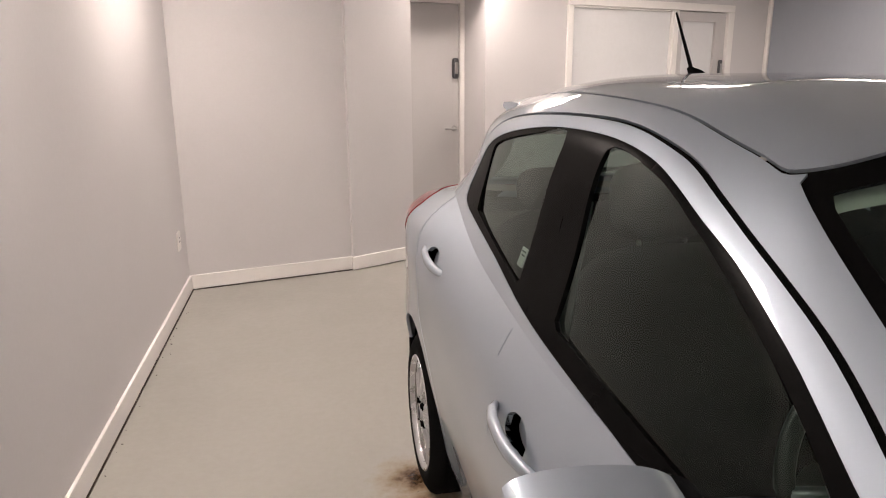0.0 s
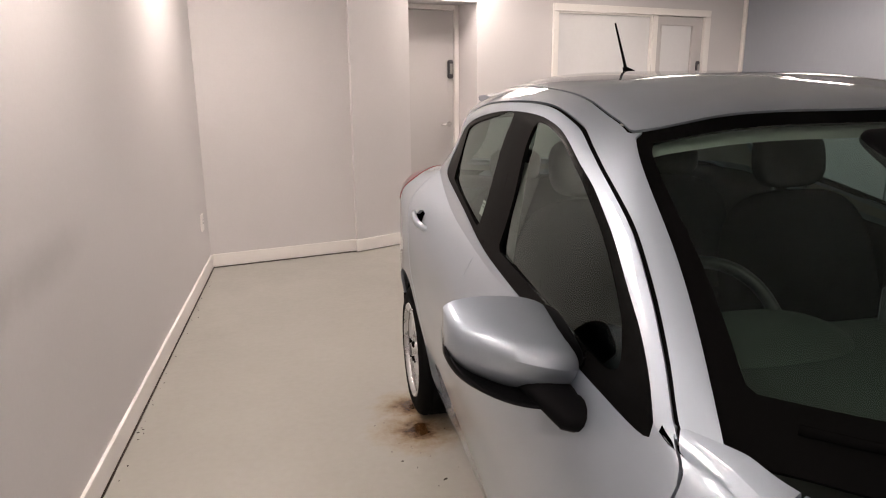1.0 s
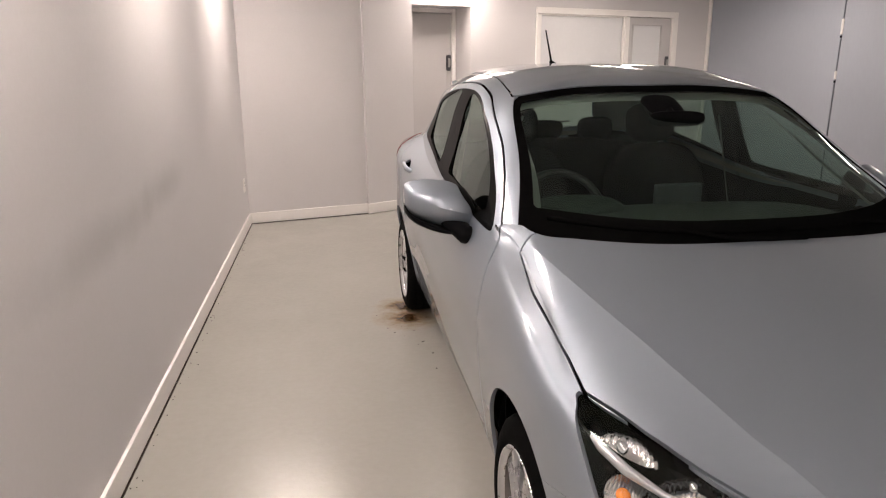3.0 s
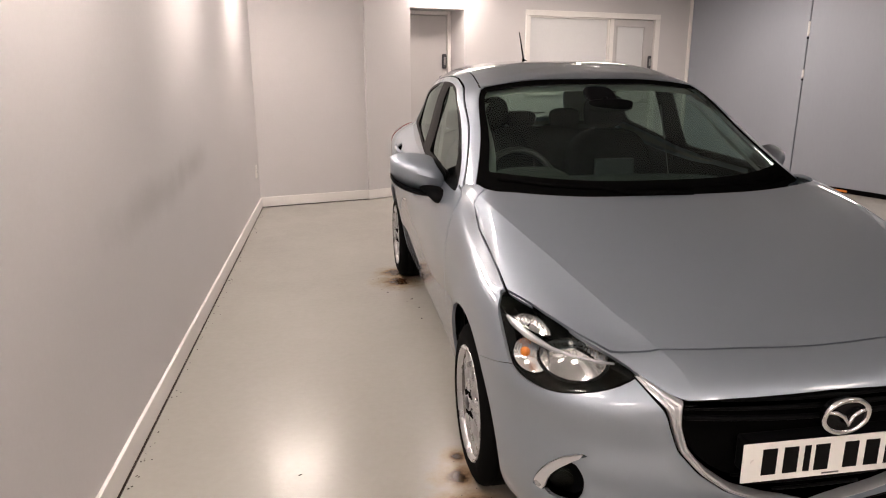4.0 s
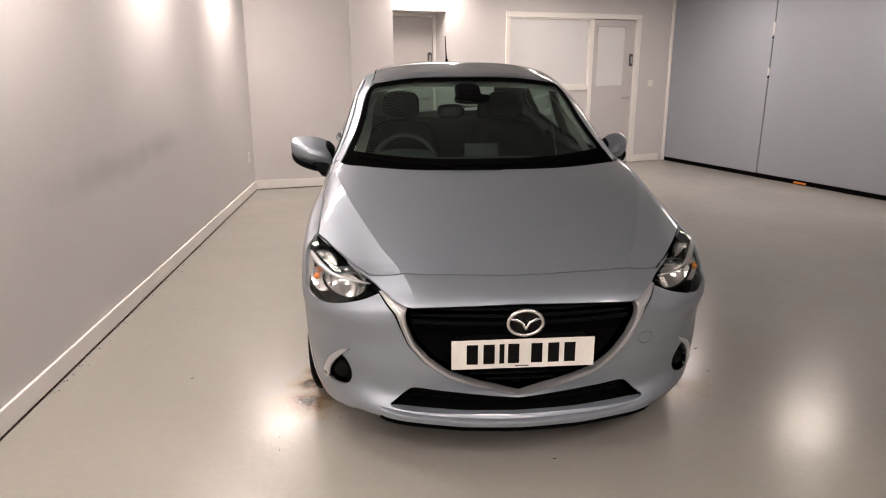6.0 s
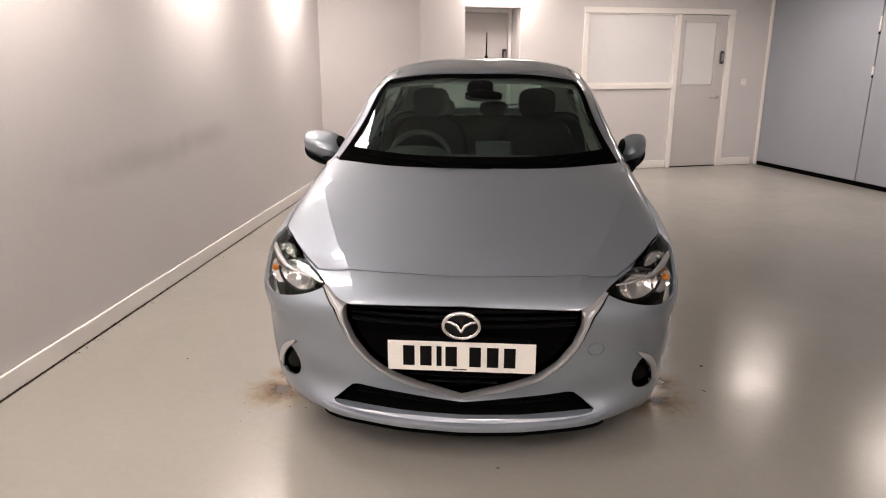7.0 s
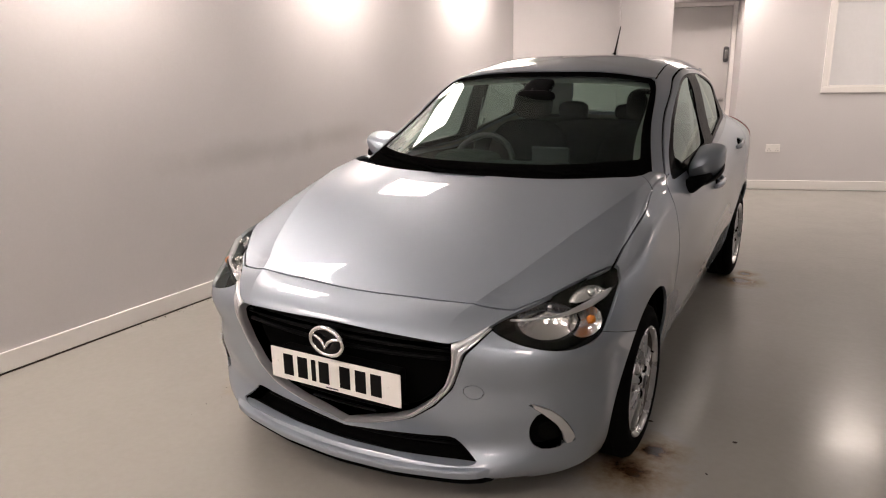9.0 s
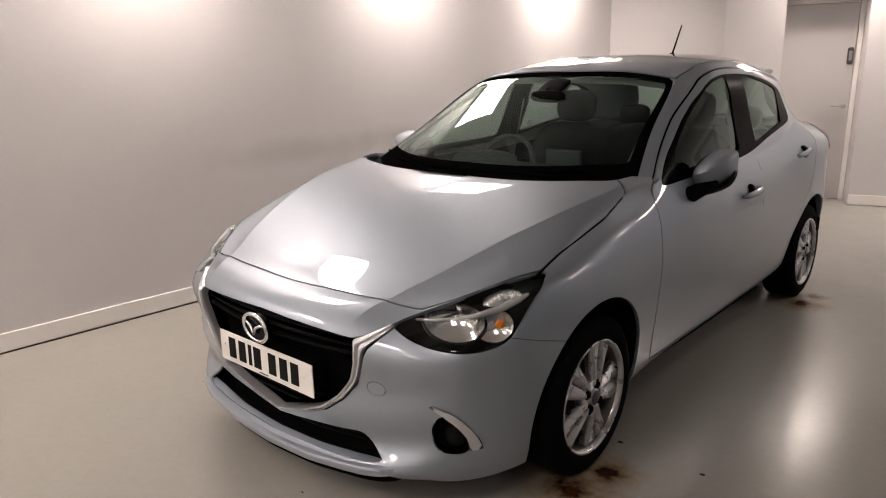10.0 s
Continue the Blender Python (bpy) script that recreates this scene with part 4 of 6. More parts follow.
def in_bonnet(v):
    over = np.interp(v[:, 1], [p[0] for p in SHUT], [p[1] for p in SHUT]) - v[:, 2]
    return np.maximum(bonnet_plan(v), np.where(v[:, 1] > -0.27, 1.35 * over, -1.0))


in_grille = outline([(-0.2, 0.653), (0, 0.655), (0.2, 0.653), (0.36, 0.646), (0.416, 0.640), (0.424, 0.62), (0.421, 0.575), (0.395, 0.505), (0.345, 0.445), (0.27, 0.388), (0.15, 0.336), (0.05, 0.302), (0.0, 0.289), (-0.2, 0.35)], front_view, False)
in_wing = outline([(-0.2, 0.655), (0.0, 0.656), (0.30, 0.649), (0.41, 0.643), (0.45, 0.655), (0.512, 0.690), (0.52, 0.682), (0.490, 0.645), (0.466, 0.618), (0.456, 0.597), (0.445, 0.566), (0.416, 0.494), (0.360, 0.429), (0.279, 0.370), (0.156, 0.320), (0.055, 0.2895), (0.0, 0.277), (-0.2, 0.33)], front_view, False)
in_intake = outline([(-0.2, 0.286), (0.0, 0.268), (0.1, 0.277), (0.22, 0.292), (0.31, 0.305), (0.385, 0.318), (0.41, 0.314), (0.447, 0.281), (0.495, 0.246), (0.44, 0.234), (0.3, 0.226), (0.0, 0.220), (-0.2, 0.22)], front_view, False)
in_fog = outline([(0.664, 0.424), (0.64, 0.395), (0.629, 0.36), (0.633, 0.318), (0.66, 0.298), (0.705, 0.296), (0.717, 0.312), (0.710, 0.352), (0.692, 0.389)], front_view, True)
in_blade = outline([(0.616, 0.464), (0.65, 0.453), (0.686, 0.434), (0.708, 0.41), (0.726, 0.377), (0.738, 0.34), (0.743, 0.306), (0.718, 0.304), (0.712, 0.352), (0.693, 0.392), (0.664, 0.426)], front_view, False)
in_tow = outline([(0.479 + 0.031 * math.cos(a), 0.489 + 0.024 * math.sin(a)) for a in np.linspace(0, 2 * math.pi, 24, endpoint=False)], front_view, False)
DOORS = [(0.50, 0.965), (0.565, 1.003), (0.629, 1.045), (0.706, 1.093), (0.790, 1.1435), (0.905, 1.209), (1.004, 1.255), (1.093, 1.291), (1.182, 1.324), (1.315, 1.367), (1.484, 1.397), (1.67, 1.405), (1.94, 1.397), (2.2, 1.376), (2.38, 1.343), (2.48, 1.285), (2.515, 1.20), (2.555, 1.08),
         (2.555, 0.99), (2.50, 0.90), (2.47, 0.80), (2.44, 0.71), (2.30, 0.60), (2.21, 0.45), (2.18, 0.33), (2.14, 0.275), (1.6, 0.268), (1.0, 0.265), (0.56, 0.265), (0.50, 0.30), (0.472, 0.50), (0.47, 0.74), (0.48, 0.86), (0.486, 0.925)]
in_doors = outline(DOORS, side_view, True, 4)
DLO = [(0.578, 0.966), (0.618, 1.009), (0.715, 1.071), (0.809, 1.1225), (0.897, 1.1725), (0.961, 1.206), (1.075, 1.259), (1.172, 1.293), (1.293, 1.334), (1.395, 1.359), (1.55, 1.376), (1.75, 1.377), (1.95, 1.365), (2.20, 1.332), (2.36, 1.294), (2.43, 1.25),
       (2.448, 1.20), (2.43, 1.145), (2.37, 1.108), (2.2, 1.082), (1.93, 1.046), (1.65, 1.003), (1.4, 0.984), (1.0, 0.972), (0.75, 0.966)]
in_dlo = outline(DLO, side_view, True, 4)
in_front_glass = outline([(0.735, 1.005), (0.755, 1.057), (0.84, 1.119), (0.905, 1.157), (0.976, 1.194), (1.089, 1.247), (1.18, 1.283), (1.294, 1.323), (1.398, 1.347), (1.50, 1.362), (1.538, 1.358), (1.545, 1.34), (1.525, 1.2), (1.502, 1.04), (1.487, 1.024), (1.2, 1.015), (0.9, 1.005)], side_view, True, 4)
in_rear_glass = outline([(1.765, 1.366), (1.94, 1.353), (2.18, 1.318), (2.29, 1.292), (2.312, 1.27), (2.28, 1.19), (2.24, 1.122), (2.21, 1.107), (1.95, 1.068), (1.745, 1.036), (1.732, 1.045), (1.745, 1.2)], side_view, True, 4)
B_LINE = [(1.60, 0.25), (1.603, 0.6), (1.614, 0.755), (1.64, 0.847), (1.66, 0.92), (1.655, 0.965), (1.64, 1.0), (1.625, 1.1), (1.61, 1.42)]
in_tail = outline([(2.79, 1.03), (2.83, 1.06), (2.95, 1.07), (3.2, 1.0), (3.2, 0.86), (2.98, 0.86), (2.86, 0.93)], side_view, False)


def arch(y, z, r):
    return lambda v: np.where((v[:, 0] > 0.45), np.hypot(v[:, 1] - y, v[:, 2] - z) - r, 1.0)


AXLE_F, AXLE_R, HUB, TYRE = 0.0, 2.575, 0.305, 0.287
CAR = pose(1.5525, 0.334, -0.018, 0, 0, 0.79) @ Matrix.Scale(0.99, 4)
car = empty("car", CAR, "silver metallic five-door hatchback parked on the grey floor", "car")

shell = split(split([LOW], arch(AXLE_F, 0.305, 0.358))[1], arch(AXLE_R, 0.305, 0.358))[1]
nose_skin, shell = split(shell, lambda v: np.where(v[:, 1] < 0.0, 0.62 - v[:, 2], 1.0))
shell = shell + crease(nose_skin) + crease([HOOD])
lamp_skin, shell = carve(shell, in_lamp, 0.004)
bonnet, shell = carve(shell, in_bonnet, 0.0065)
wing_skin, shell = carve(shell, lambda v: np.where(v[:, 1] < -0.3, in_wing(v), 1.0), 0.003)
grille_skin, wing_skin = split(wing_skin, in_grille)
shell = split(shell, lambda v: np.where(v[:, 1] < -0.3, in_grille(v), 1.0))[1]
intake_skin, shell = split(shell, lambda v: np.where(v[:, 1] < -0.3, in_intake(v), 1.0))
blade_skin, shell = carve(shell, lambda v: np.where(v[:, 1] < -0.3, in_blade(v), 1.0), 0.002)
fog_skin, shell = split(shell, lambda v: np.where(v[:, 1] < -0.3, in_fog(v), 1.0))
patch_skin = split(shell, lambda v: np.where(v[:, 1] < -0.3, in_tow(v) - 0.004, 1.0))[0]
tow_skin, shell = carve(shell, lambda v: np.where(v[:, 1] < -0.3, in_tow(v), 1.0), 0.0015)
front_end, rest = split(shell, lambda v: np.maximum(-0.47 - v[:, 1], np.where(v[:, 1] < 0.1, np.interp(v[:, 1], [-0.5, -0.46, -0.237, 0.1], [0.66, 0.657, 0.588, 0.5]) - v[:, 2], -1.0)) * -1)
rest = split(rest, lambda v: np.where(v[:, 1] < -0.15, np.interp(v[:, 1], [-0.5, -0.46, -0.237, 0.1], [0.662, 0.659, 0.590, 0.5]) - v[:, 2], -1.0))[0]

upper = [GREENS]
screen, upper = split(upper, lambda v: np.maximum(v[:, 3] - 2.0, v[:, 4] - 2.0))


DITCH = [(1.0, 0.556), (1.12, 0.553), (1.22, 0.540), (1.4, 0.528), (1.6, 0.523), (1.9, 0.512), (2.2, 0.493), (2.45, 0.46), (2.6, 0.42), (2.7, 0.36)]


def in_roof(v):
    edge = np.interp(v[:, 1], [p[0] for p in DITCH], [p[1] for p in DITCH])
    return np.maximum(np.maximum(v[:, 0] - edge, (2.0 - v[:, 4]) * 0.13), v[:, 1] - 2.66)


roof, upper = carve(upper, lambda v: np.where((v[:, 4] > 1.5), in_roof(v), 1.0), 0.0065)
rear_glass, upper = split(upper, lambda v: np.maximum(9.25 - v[:, 3], np.maximum(0.25 - v[:, 4], v[:, 4] - 1.75)))

side = rest + upper
door_skin, side = carve(side, in_doors, 0.0058)
trim_skin, door_skin = split(door_skin, in_dlo)
front_pane, trim_skin = split(trim_skin, in_front_glass)
rear_pane, trim_skin = split(trim_skin, in_rear_glass)


def fair_pane(pieces):
    """Lets a side window follow one even curve."""
    done = []
    for v, faces in pieces:
        v = v.copy()
        used = sorted({i for f in faces for i in f})
        if used:
            y, z = v[:, 1], v[:, 2]
            terms = np.stack([np.ones_like(y), y, z, y * y, y * z, z * z], axis=1)
            k = np.linalg.lstsq(terms[used], v[used, 0], rcond=None)[0]
            v[:, 0] = terms @ k
            v[:, 5:8] = np.stack([np.ones_like(y), -(k[1] + 2 * k[3] * y + k[4] * z), -(k[2] + k[4] * y + 2 * k[5] * z)], axis=1)
            v[:, 5:8] /= np.linalg.norm(v[:, 5:8], axis=1, keepdims=True)
        done.append((v, faces))
    return done


front_pane, rear_pane = fair_pane(front_pane), fair_pane(rear_pane)
door_skin = band(door_skin, B_LINE, side_view, 0.006)
HANDLES = [(1.45, 0.832), (2.345, 0.938)]
bowls = []
for hy, hz in HANDLES:
    rim = [(hy + 0.062 * math.cos(a) - 0.01 * math.sin(a), hz + 0.034 * math.sin(a) + 0.006 * math.cos(a)) for a in np.linspace(0, 2 * math.pi, 28, endpoint=False)]
    bowl, door_skin = split(door_skin, outline(rim, side_view, False))
    bowls.append(bowl)
front_door, rear_door = split(door_skin, lambda v: v[:, 1] - np.interp(v[:, 2], [p[1] for p in B_LINE], [p[0] for p in B_LINE]))
trim_skin = band(trim_skin, B_LINE, side_view, 0.005)
front_trim, rear_trim = split(trim_skin, lambda v: v[:, 1] - np.interp(v[:, 2], [p[1] for p in B_LINE], [p[0] for p in B_LINE]))
tail_skin, side = carve(side, lambda v: np.where((v[:, 1] > 2.6) & (v[:, 0] > 0.35), in_tail(v), 1.0), 0.003)
fender, side = split(side, lambda v: v[:, 1] - 0.53)
sill, side = split(side, lambda v: np.maximum(v[:, 2] - 0.30, v[:, 1] - 2.3))
rear_bumper, side = carve(side, lambda v: np.maximum(v[:, 2] - 0.62, 2.62 - v[:, 1]), 0.004)
tailgate, side = carve(side, lambda v: np.maximum(2.55 - v[:, 1], v[:, 0] - 0.56 - 0.1 * np.clip(1.1 - v[:, 2], 0, 1)), 0.004)

panel("bonnet", bonnet, M_PAINT, car, label="smooth silver bonnet with two raised creases")
panel("front_bumper", front_end, M_PAINT, car, label="silver front bumper with grille opening and lower lip")
sided("front_wing", fender, M_PAINT, car)
fd = sided("front_door", front_door, M_PAINT, car)
rd = sided("rear_door", rear_door, M_PAINT, car)
sided("sill", sill, M_PAINT, car)
sided("rear_quarter", side, M_PAINT, car)
panel("roof", roof, M_PAINT, car, label="plain silver roof panel")
panel("tailgate", tailgate, M_PAINT, car)
panel("rear_bumper", rear_bumper, M_PAINT, car)
for d, pane, trim in ((fd, front_pane, front_trim), (rd, rear_pane, rear_trim)):
    for ob, s in zip(d, (1, -1)):
        panel("window_trim", trim, M_PILLAR, ob, sides=(s,), offset=-0.002, flange=0.01, label="black window surround and pillar cover")
        panel("window", pane, M_SIDE, ob, sides=(s,), offset=-0.007, flange=0.0, label="tinted side window")
gasket = split(split([LOW, GREENS], lambda v: np.where(v[:, 3] > 2.4, np.abs(in_doors(v)) - 0.014, 1.0))[0], lambda v: 0.95 - v[:, 2])[0]
sided("door_gasket", gasket, M_SEAL, car, offset=-0.007, flange=0.0, label="black rubber in the door gap")
gutter = split([GREENS], lambda v: np.where(v[:, 4] > 1.5, np.abs(in_roof(v)) - 0.014, 1.0))[0]
sided("roof_gutter", gutter, M_SEAL, car, offset=-0.006, flange=0.0, label="black strip in the roof gutter")
wind, frit = split(screen, lambda v: np.maximum(v[:, 3] - 1.84, np.maximum(0.30 - v[:, 4], v[:, 4] - 1.84)))
panel("windscreen", wind, M_SCREEN, car, offset=-0.004, flange=0.0, label="clear windscreen, faintly green")
panel("windscreen_border", frit, M_SEAL, car, offset=-0.004, flange=0.006, label="black border of the windscreen")
panel("rear_window", rear_glass, M_SIDE, car, offset=-0.003, flange=0.0)
sided("rear_lamp", tail_skin, M_RED, car, offset=0.003, label="red rear lamp")
sided("rear_lamp_back", tail_skin, M_BLACK, car, offset=-0.012, flange=0.0)
# Grille surround: a swept trim with a raised inner edge, a step, and a dark groove against the bumper.
NOSE = split(split([LOW] + nose_skin, lambda v: v[:, 1] + 0.3)[0], lambda v: v[:, 0] - 0.62)[0]
nose_trees = [BVHTree.FromPolygons([tuple(p[:3]) for p in v.tolist()], faces) for v, faces in NOSE if faces]


def face_y(x, z):
    """Where the uncut front skin stands."""
    hits = [tree.ray_cast((max(abs(x), 0.008), -2.0, z), (0.0, 1.0, 0.0))[0] for tree in nose_trees]
    return min((h.y for h in hits if h is not None), default=-0.60)


RIM_IN = [(0.508, 0.690), (0.455, 0.659), (0.418, 0.641), (0.424, 0.62), (0.421, 0.575), (0.395, 0.505), (0.345, 0.445), (0.27, 0.388), (0.15, 0.336), (0.05, 0.302), (0.0, 0.289)]
RIM_OUT = [(0.519, 0.683), (0.489, 0.646), (0.465, 0.619), (0.455, 0.598), (0.444, 0.567), (0.415, 0.4945), (0.359, 0.4295), (0.2785, 0.3705), (0.156, 0.3205), (0.055, 0.290), (0.0, 0.2775)]
RIM_FORM = [(-0.02, 0.040), (0.0, 0.000), (0.08, -0.010), (0.22, -0.0145), (0.36, -0.0135), (0.46, -0.008), (0.54, -0.003), (0.66, -0.003), (0.74, -0.007), (0.86, -0.0055), (0.90, 0.012)]


def swept_rim(form):
    def dense(points):
        p = np.array(points)
        k = np.concatenate([np.linspace(i, i + 1, 9)[:-1] for i in range(len(p) - 1)] + [[len(p) - 1]])
        return np.stack([np.interp(k, range(len(p)), p[:, i]) for i in (0, 1)], axis=1)
    a, b = dense(RIM_IN), dense(RIM_OUT)
    for p in (a, b):
        for turn in range(3):
            p[17:-1] = (p[16:-2] + 2 * p[17:-1] + p[18:]) / 4
    base = [face_y(*(p + q) / 2) for p, q in zip(a, b)]
    base = np.convolve(np.pad(base, 3, mode="edge"), np.ones(7) / 7, "valid")
    bm = bmesh.new()
    rings = []
    for side in (1, -1):
        for p, q, y in (list(zip(a, b, base)) if side > 0 else list(zip(a, b, base))[-2::-1]):
            rings.append([bm.verts.new((side * (p + t * (q - p))[0], y + d, (p + t * (q - p))[1])) for t, d in form])
    for r0, r1 in zip(rings, rings[1:]):
        for k in range(len(form) - 1):
            bm.faces.new((r0[k], r0[k + 1], r1[k + 1], r1[k]))
    bmesh.ops.recalc_face_normals(bm, faces=bm.faces)
    return bm


surround = part("grille_surround", swept_rim(RIM_FORM), M_SATIN, car, "bright satin silver trim round the grille", True)
surround.data.set_sharp_from_angle(angle=0.6)
part("groove", swept_rim([(0.7, 0.012), (1.1, 0.006)]), M_SEAL, surround, "dark groove round the trim")
sided("fog_lamp_trim", blade_skin, M_SATIN, car, offset=0.004, flange=0.02, label="bright silver blade over the fog lamp")
panel("towing_cover", tow_skin, M_PAINT, car, sides=(1,), flange=0.006)
panel("bumper_patch", patch_skin, M_PAINT, car, sides=(-1,), flange=0.0, offset=0.0004)

# Roof spoiler over the rear window: a thin blade with a rounded trailing edge.
blade = bmesh.new()
rings = []
for x in np.linspace(-0.50, 0.50, 33):
    k = abs(x) / 0.50
    y0, y1 = 2.57 - 0.09 * k ** 2, 2.815 - 0.13 * k ** 2.5
    z0, z1 = 1.437 - 0.045 * k ** 2, 1.424 - 0.036 * k ** 2
    rings.append([blade.verts.new(p) for p in ((x, y0, z0), (x, (y0 + y1) / 2, (z0 + z1) / 2 + 0.006), (x, y1 - 0.012, z1 + 0.002), (x, y1, z1 - 0.006), (x, y1 - 0.010, z1 - 0.016), (x, y0 + 0.06, z0 - 0.045))])
for p, q in zip(rings, rings[1:]):
    for k in range(6):
        blade.faces.new((p[k], p[(k + 1) % 6], q[(k + 1) % 6], q[k]))
blade.faces.new(rings[0])
blade.faces.new(rings[-1])
bmesh.ops.recalc_face_normals(blade, faces=blade.faces)
part("roof_spoiler", blade, M_PAINT, car, "silver roof spoiler over the rear window", True).data.set_sharp_from_angle(angle=0.8)

# ---------------------------------------------------------------- car: inner shell and underside
inner = split(split([LOW], arch(AXLE_F, 0.305, 0.36))[1], arch(AXLE_R, 0.305, 0.36))[1]
inner = split(inner, in_lamp)[1]
for hole in (in_wing, in_grille, in_intake, in_fog, in_blade):
    inner = split(inner, lambda v: np.where(v[:, 1] < -0.3, hole(v), 1.0))[1]
inner = split(inner, in_dlo)[1]
panel("inner_shell", inner, M_PLASTIC, car, offset=-0.05, flange=0.0, label="dark inner trim behind the outer panels")
panel("bonnet_liner", split(bonnet, lambda v: in_bonnet(v) + 0.03)[0], M_BLACK, car, offset=-0.03, flange=0.0)
seam = split(split(split([LOW, HOOD], lambda v: np.abs(in_bonnet(v)) - 0.012)[0], lambda v: v[:, 1] - 0.36)[0], lambda v: in_lamp(v) - 0.004)[1]
sided("bonnet_seal", seam, M_SEAL, car, offset=-0.009, flange=0.0, label="black rubber under the bonnet joint")
lining = split([GREENS], lambda v: np.maximum(v[:, 3] - 1.93, v[:, 4] - 1.79))[1]
lining = split(lining, in_dlo)[1]
lining = split(lining, lambda v: np.maximum(9.2 - v[:, 3], np.maximum(0.2 - v[:, 4], v[:, 4] - 1.8)))[1]
panel("headliner", lining, M_LINING, car, offset=-0.03, flange=0.0, inward=True, label="pale grey headliner and pillar trim")
trim_strip = split(split([GREENS], lambda v: np.maximum(1.80 - v[:, 3], v[:, 3] - 2.5))[0], lambda v: np.maximum(0.25 - v[:, 4], v[:, 4] - 1.9))[0]
sided("pillar_trim", trim_strip, M_LINING, car, offset=-0.075, flange=0.0, inward=True, label="pale grey inner pillar trim")
# Hung low, with a box added at the front, to block light below.
part("underbody", box(box(box(bmesh.new(), (-0.47, -0.62, 0.125), (0.47, -0.40, 0.20), 0.02), (-0.46, -0.52, 0.115), (0.46, 3.1, 0.24), 0.02), (-0.70, 0.42, 0.15), (0.70, 2.16, 0.26), 0.02), M_BLACK, car, "dark underbody, lowered to shade the floor")
for s in (1, -1):
    for y in (AXLE_F, AXLE_R):
        bm = lathe(bmesh.new(), [(0.0, 0.52), (0.36, 0.52), (0.37, 0.56), (0.37, 0.79)], 56)
        bmesh.ops.delete(bm, geom=[v for v in bm.verts if v.co.z < -0.08], context="VERTS")
        bmesh.ops.transform(bm, matrix=Matrix.Translation((0, y, 0.305)) @ Matrix.Diagonal((1, 1, 1, 1)), verts=bm.verts)
        if s < 0:
            bmesh.ops.transform(bm, matrix=Matrix.Diagonal((-1, 1, 1, 1)), verts=bm.verts)
        part("arch_liner", bm, M_BLACK, car, "", True)
# Mud flap behind the rear wheels.
for s in (1, -1):
    part("mud_flap", one_box((min(s * 0.70, s * 0.812), 2.893, 0.38), (max(s * 0.70, s * 0.812), 2.903, 0.47), 0.004), M_BLACK, car)


# ---------------------------------------------------------------- car: wheels
def spoke(bm, angle, lean):
    """A blade from the hub to the rim, ridged along its middle and thinner at the rim."""
    c, s = math.cos(angle), math.sin(angle)
    c2, s2 = math.cos(angle + lean), math.sin(angle + lean)

    def at(r, w, x):
        t = (r - 0.05) / 0.145
        ca, sa = c + (c2 - c) * t, s + (s2 - s) * t
        ln = math.hypot(ca, sa)
        ca, sa = ca / ln, sa / ln
        return bm.verts.new((x, r * ca - w * sa, r * sa + w * ca))
    rows = []
    for r, w, x in ((0.042, 0.0155, 0.006), (0.08, 0.0185, 0.004), (0.14, 0.0265, -0.004), (0.197, 0.038, -0.010)):
        rows.append([at(r, -w, x - 0.032), at(r, -w, x - 0.007), at(r, -w * 0.45, x), at(r, w * 0.35, x + 0.001), at(r, w, x - 0.010), at(r, w, x - 0.032)])
    for p, q in zip(rows, rows[1:]):
        for k in range(6):
            bm.faces.new((p[k], p[(k + 1) % 6], q[(k + 1) % 6], q[k]))
    bm.faces.new(rows[0])
    bm.faces.new(rows[-1])


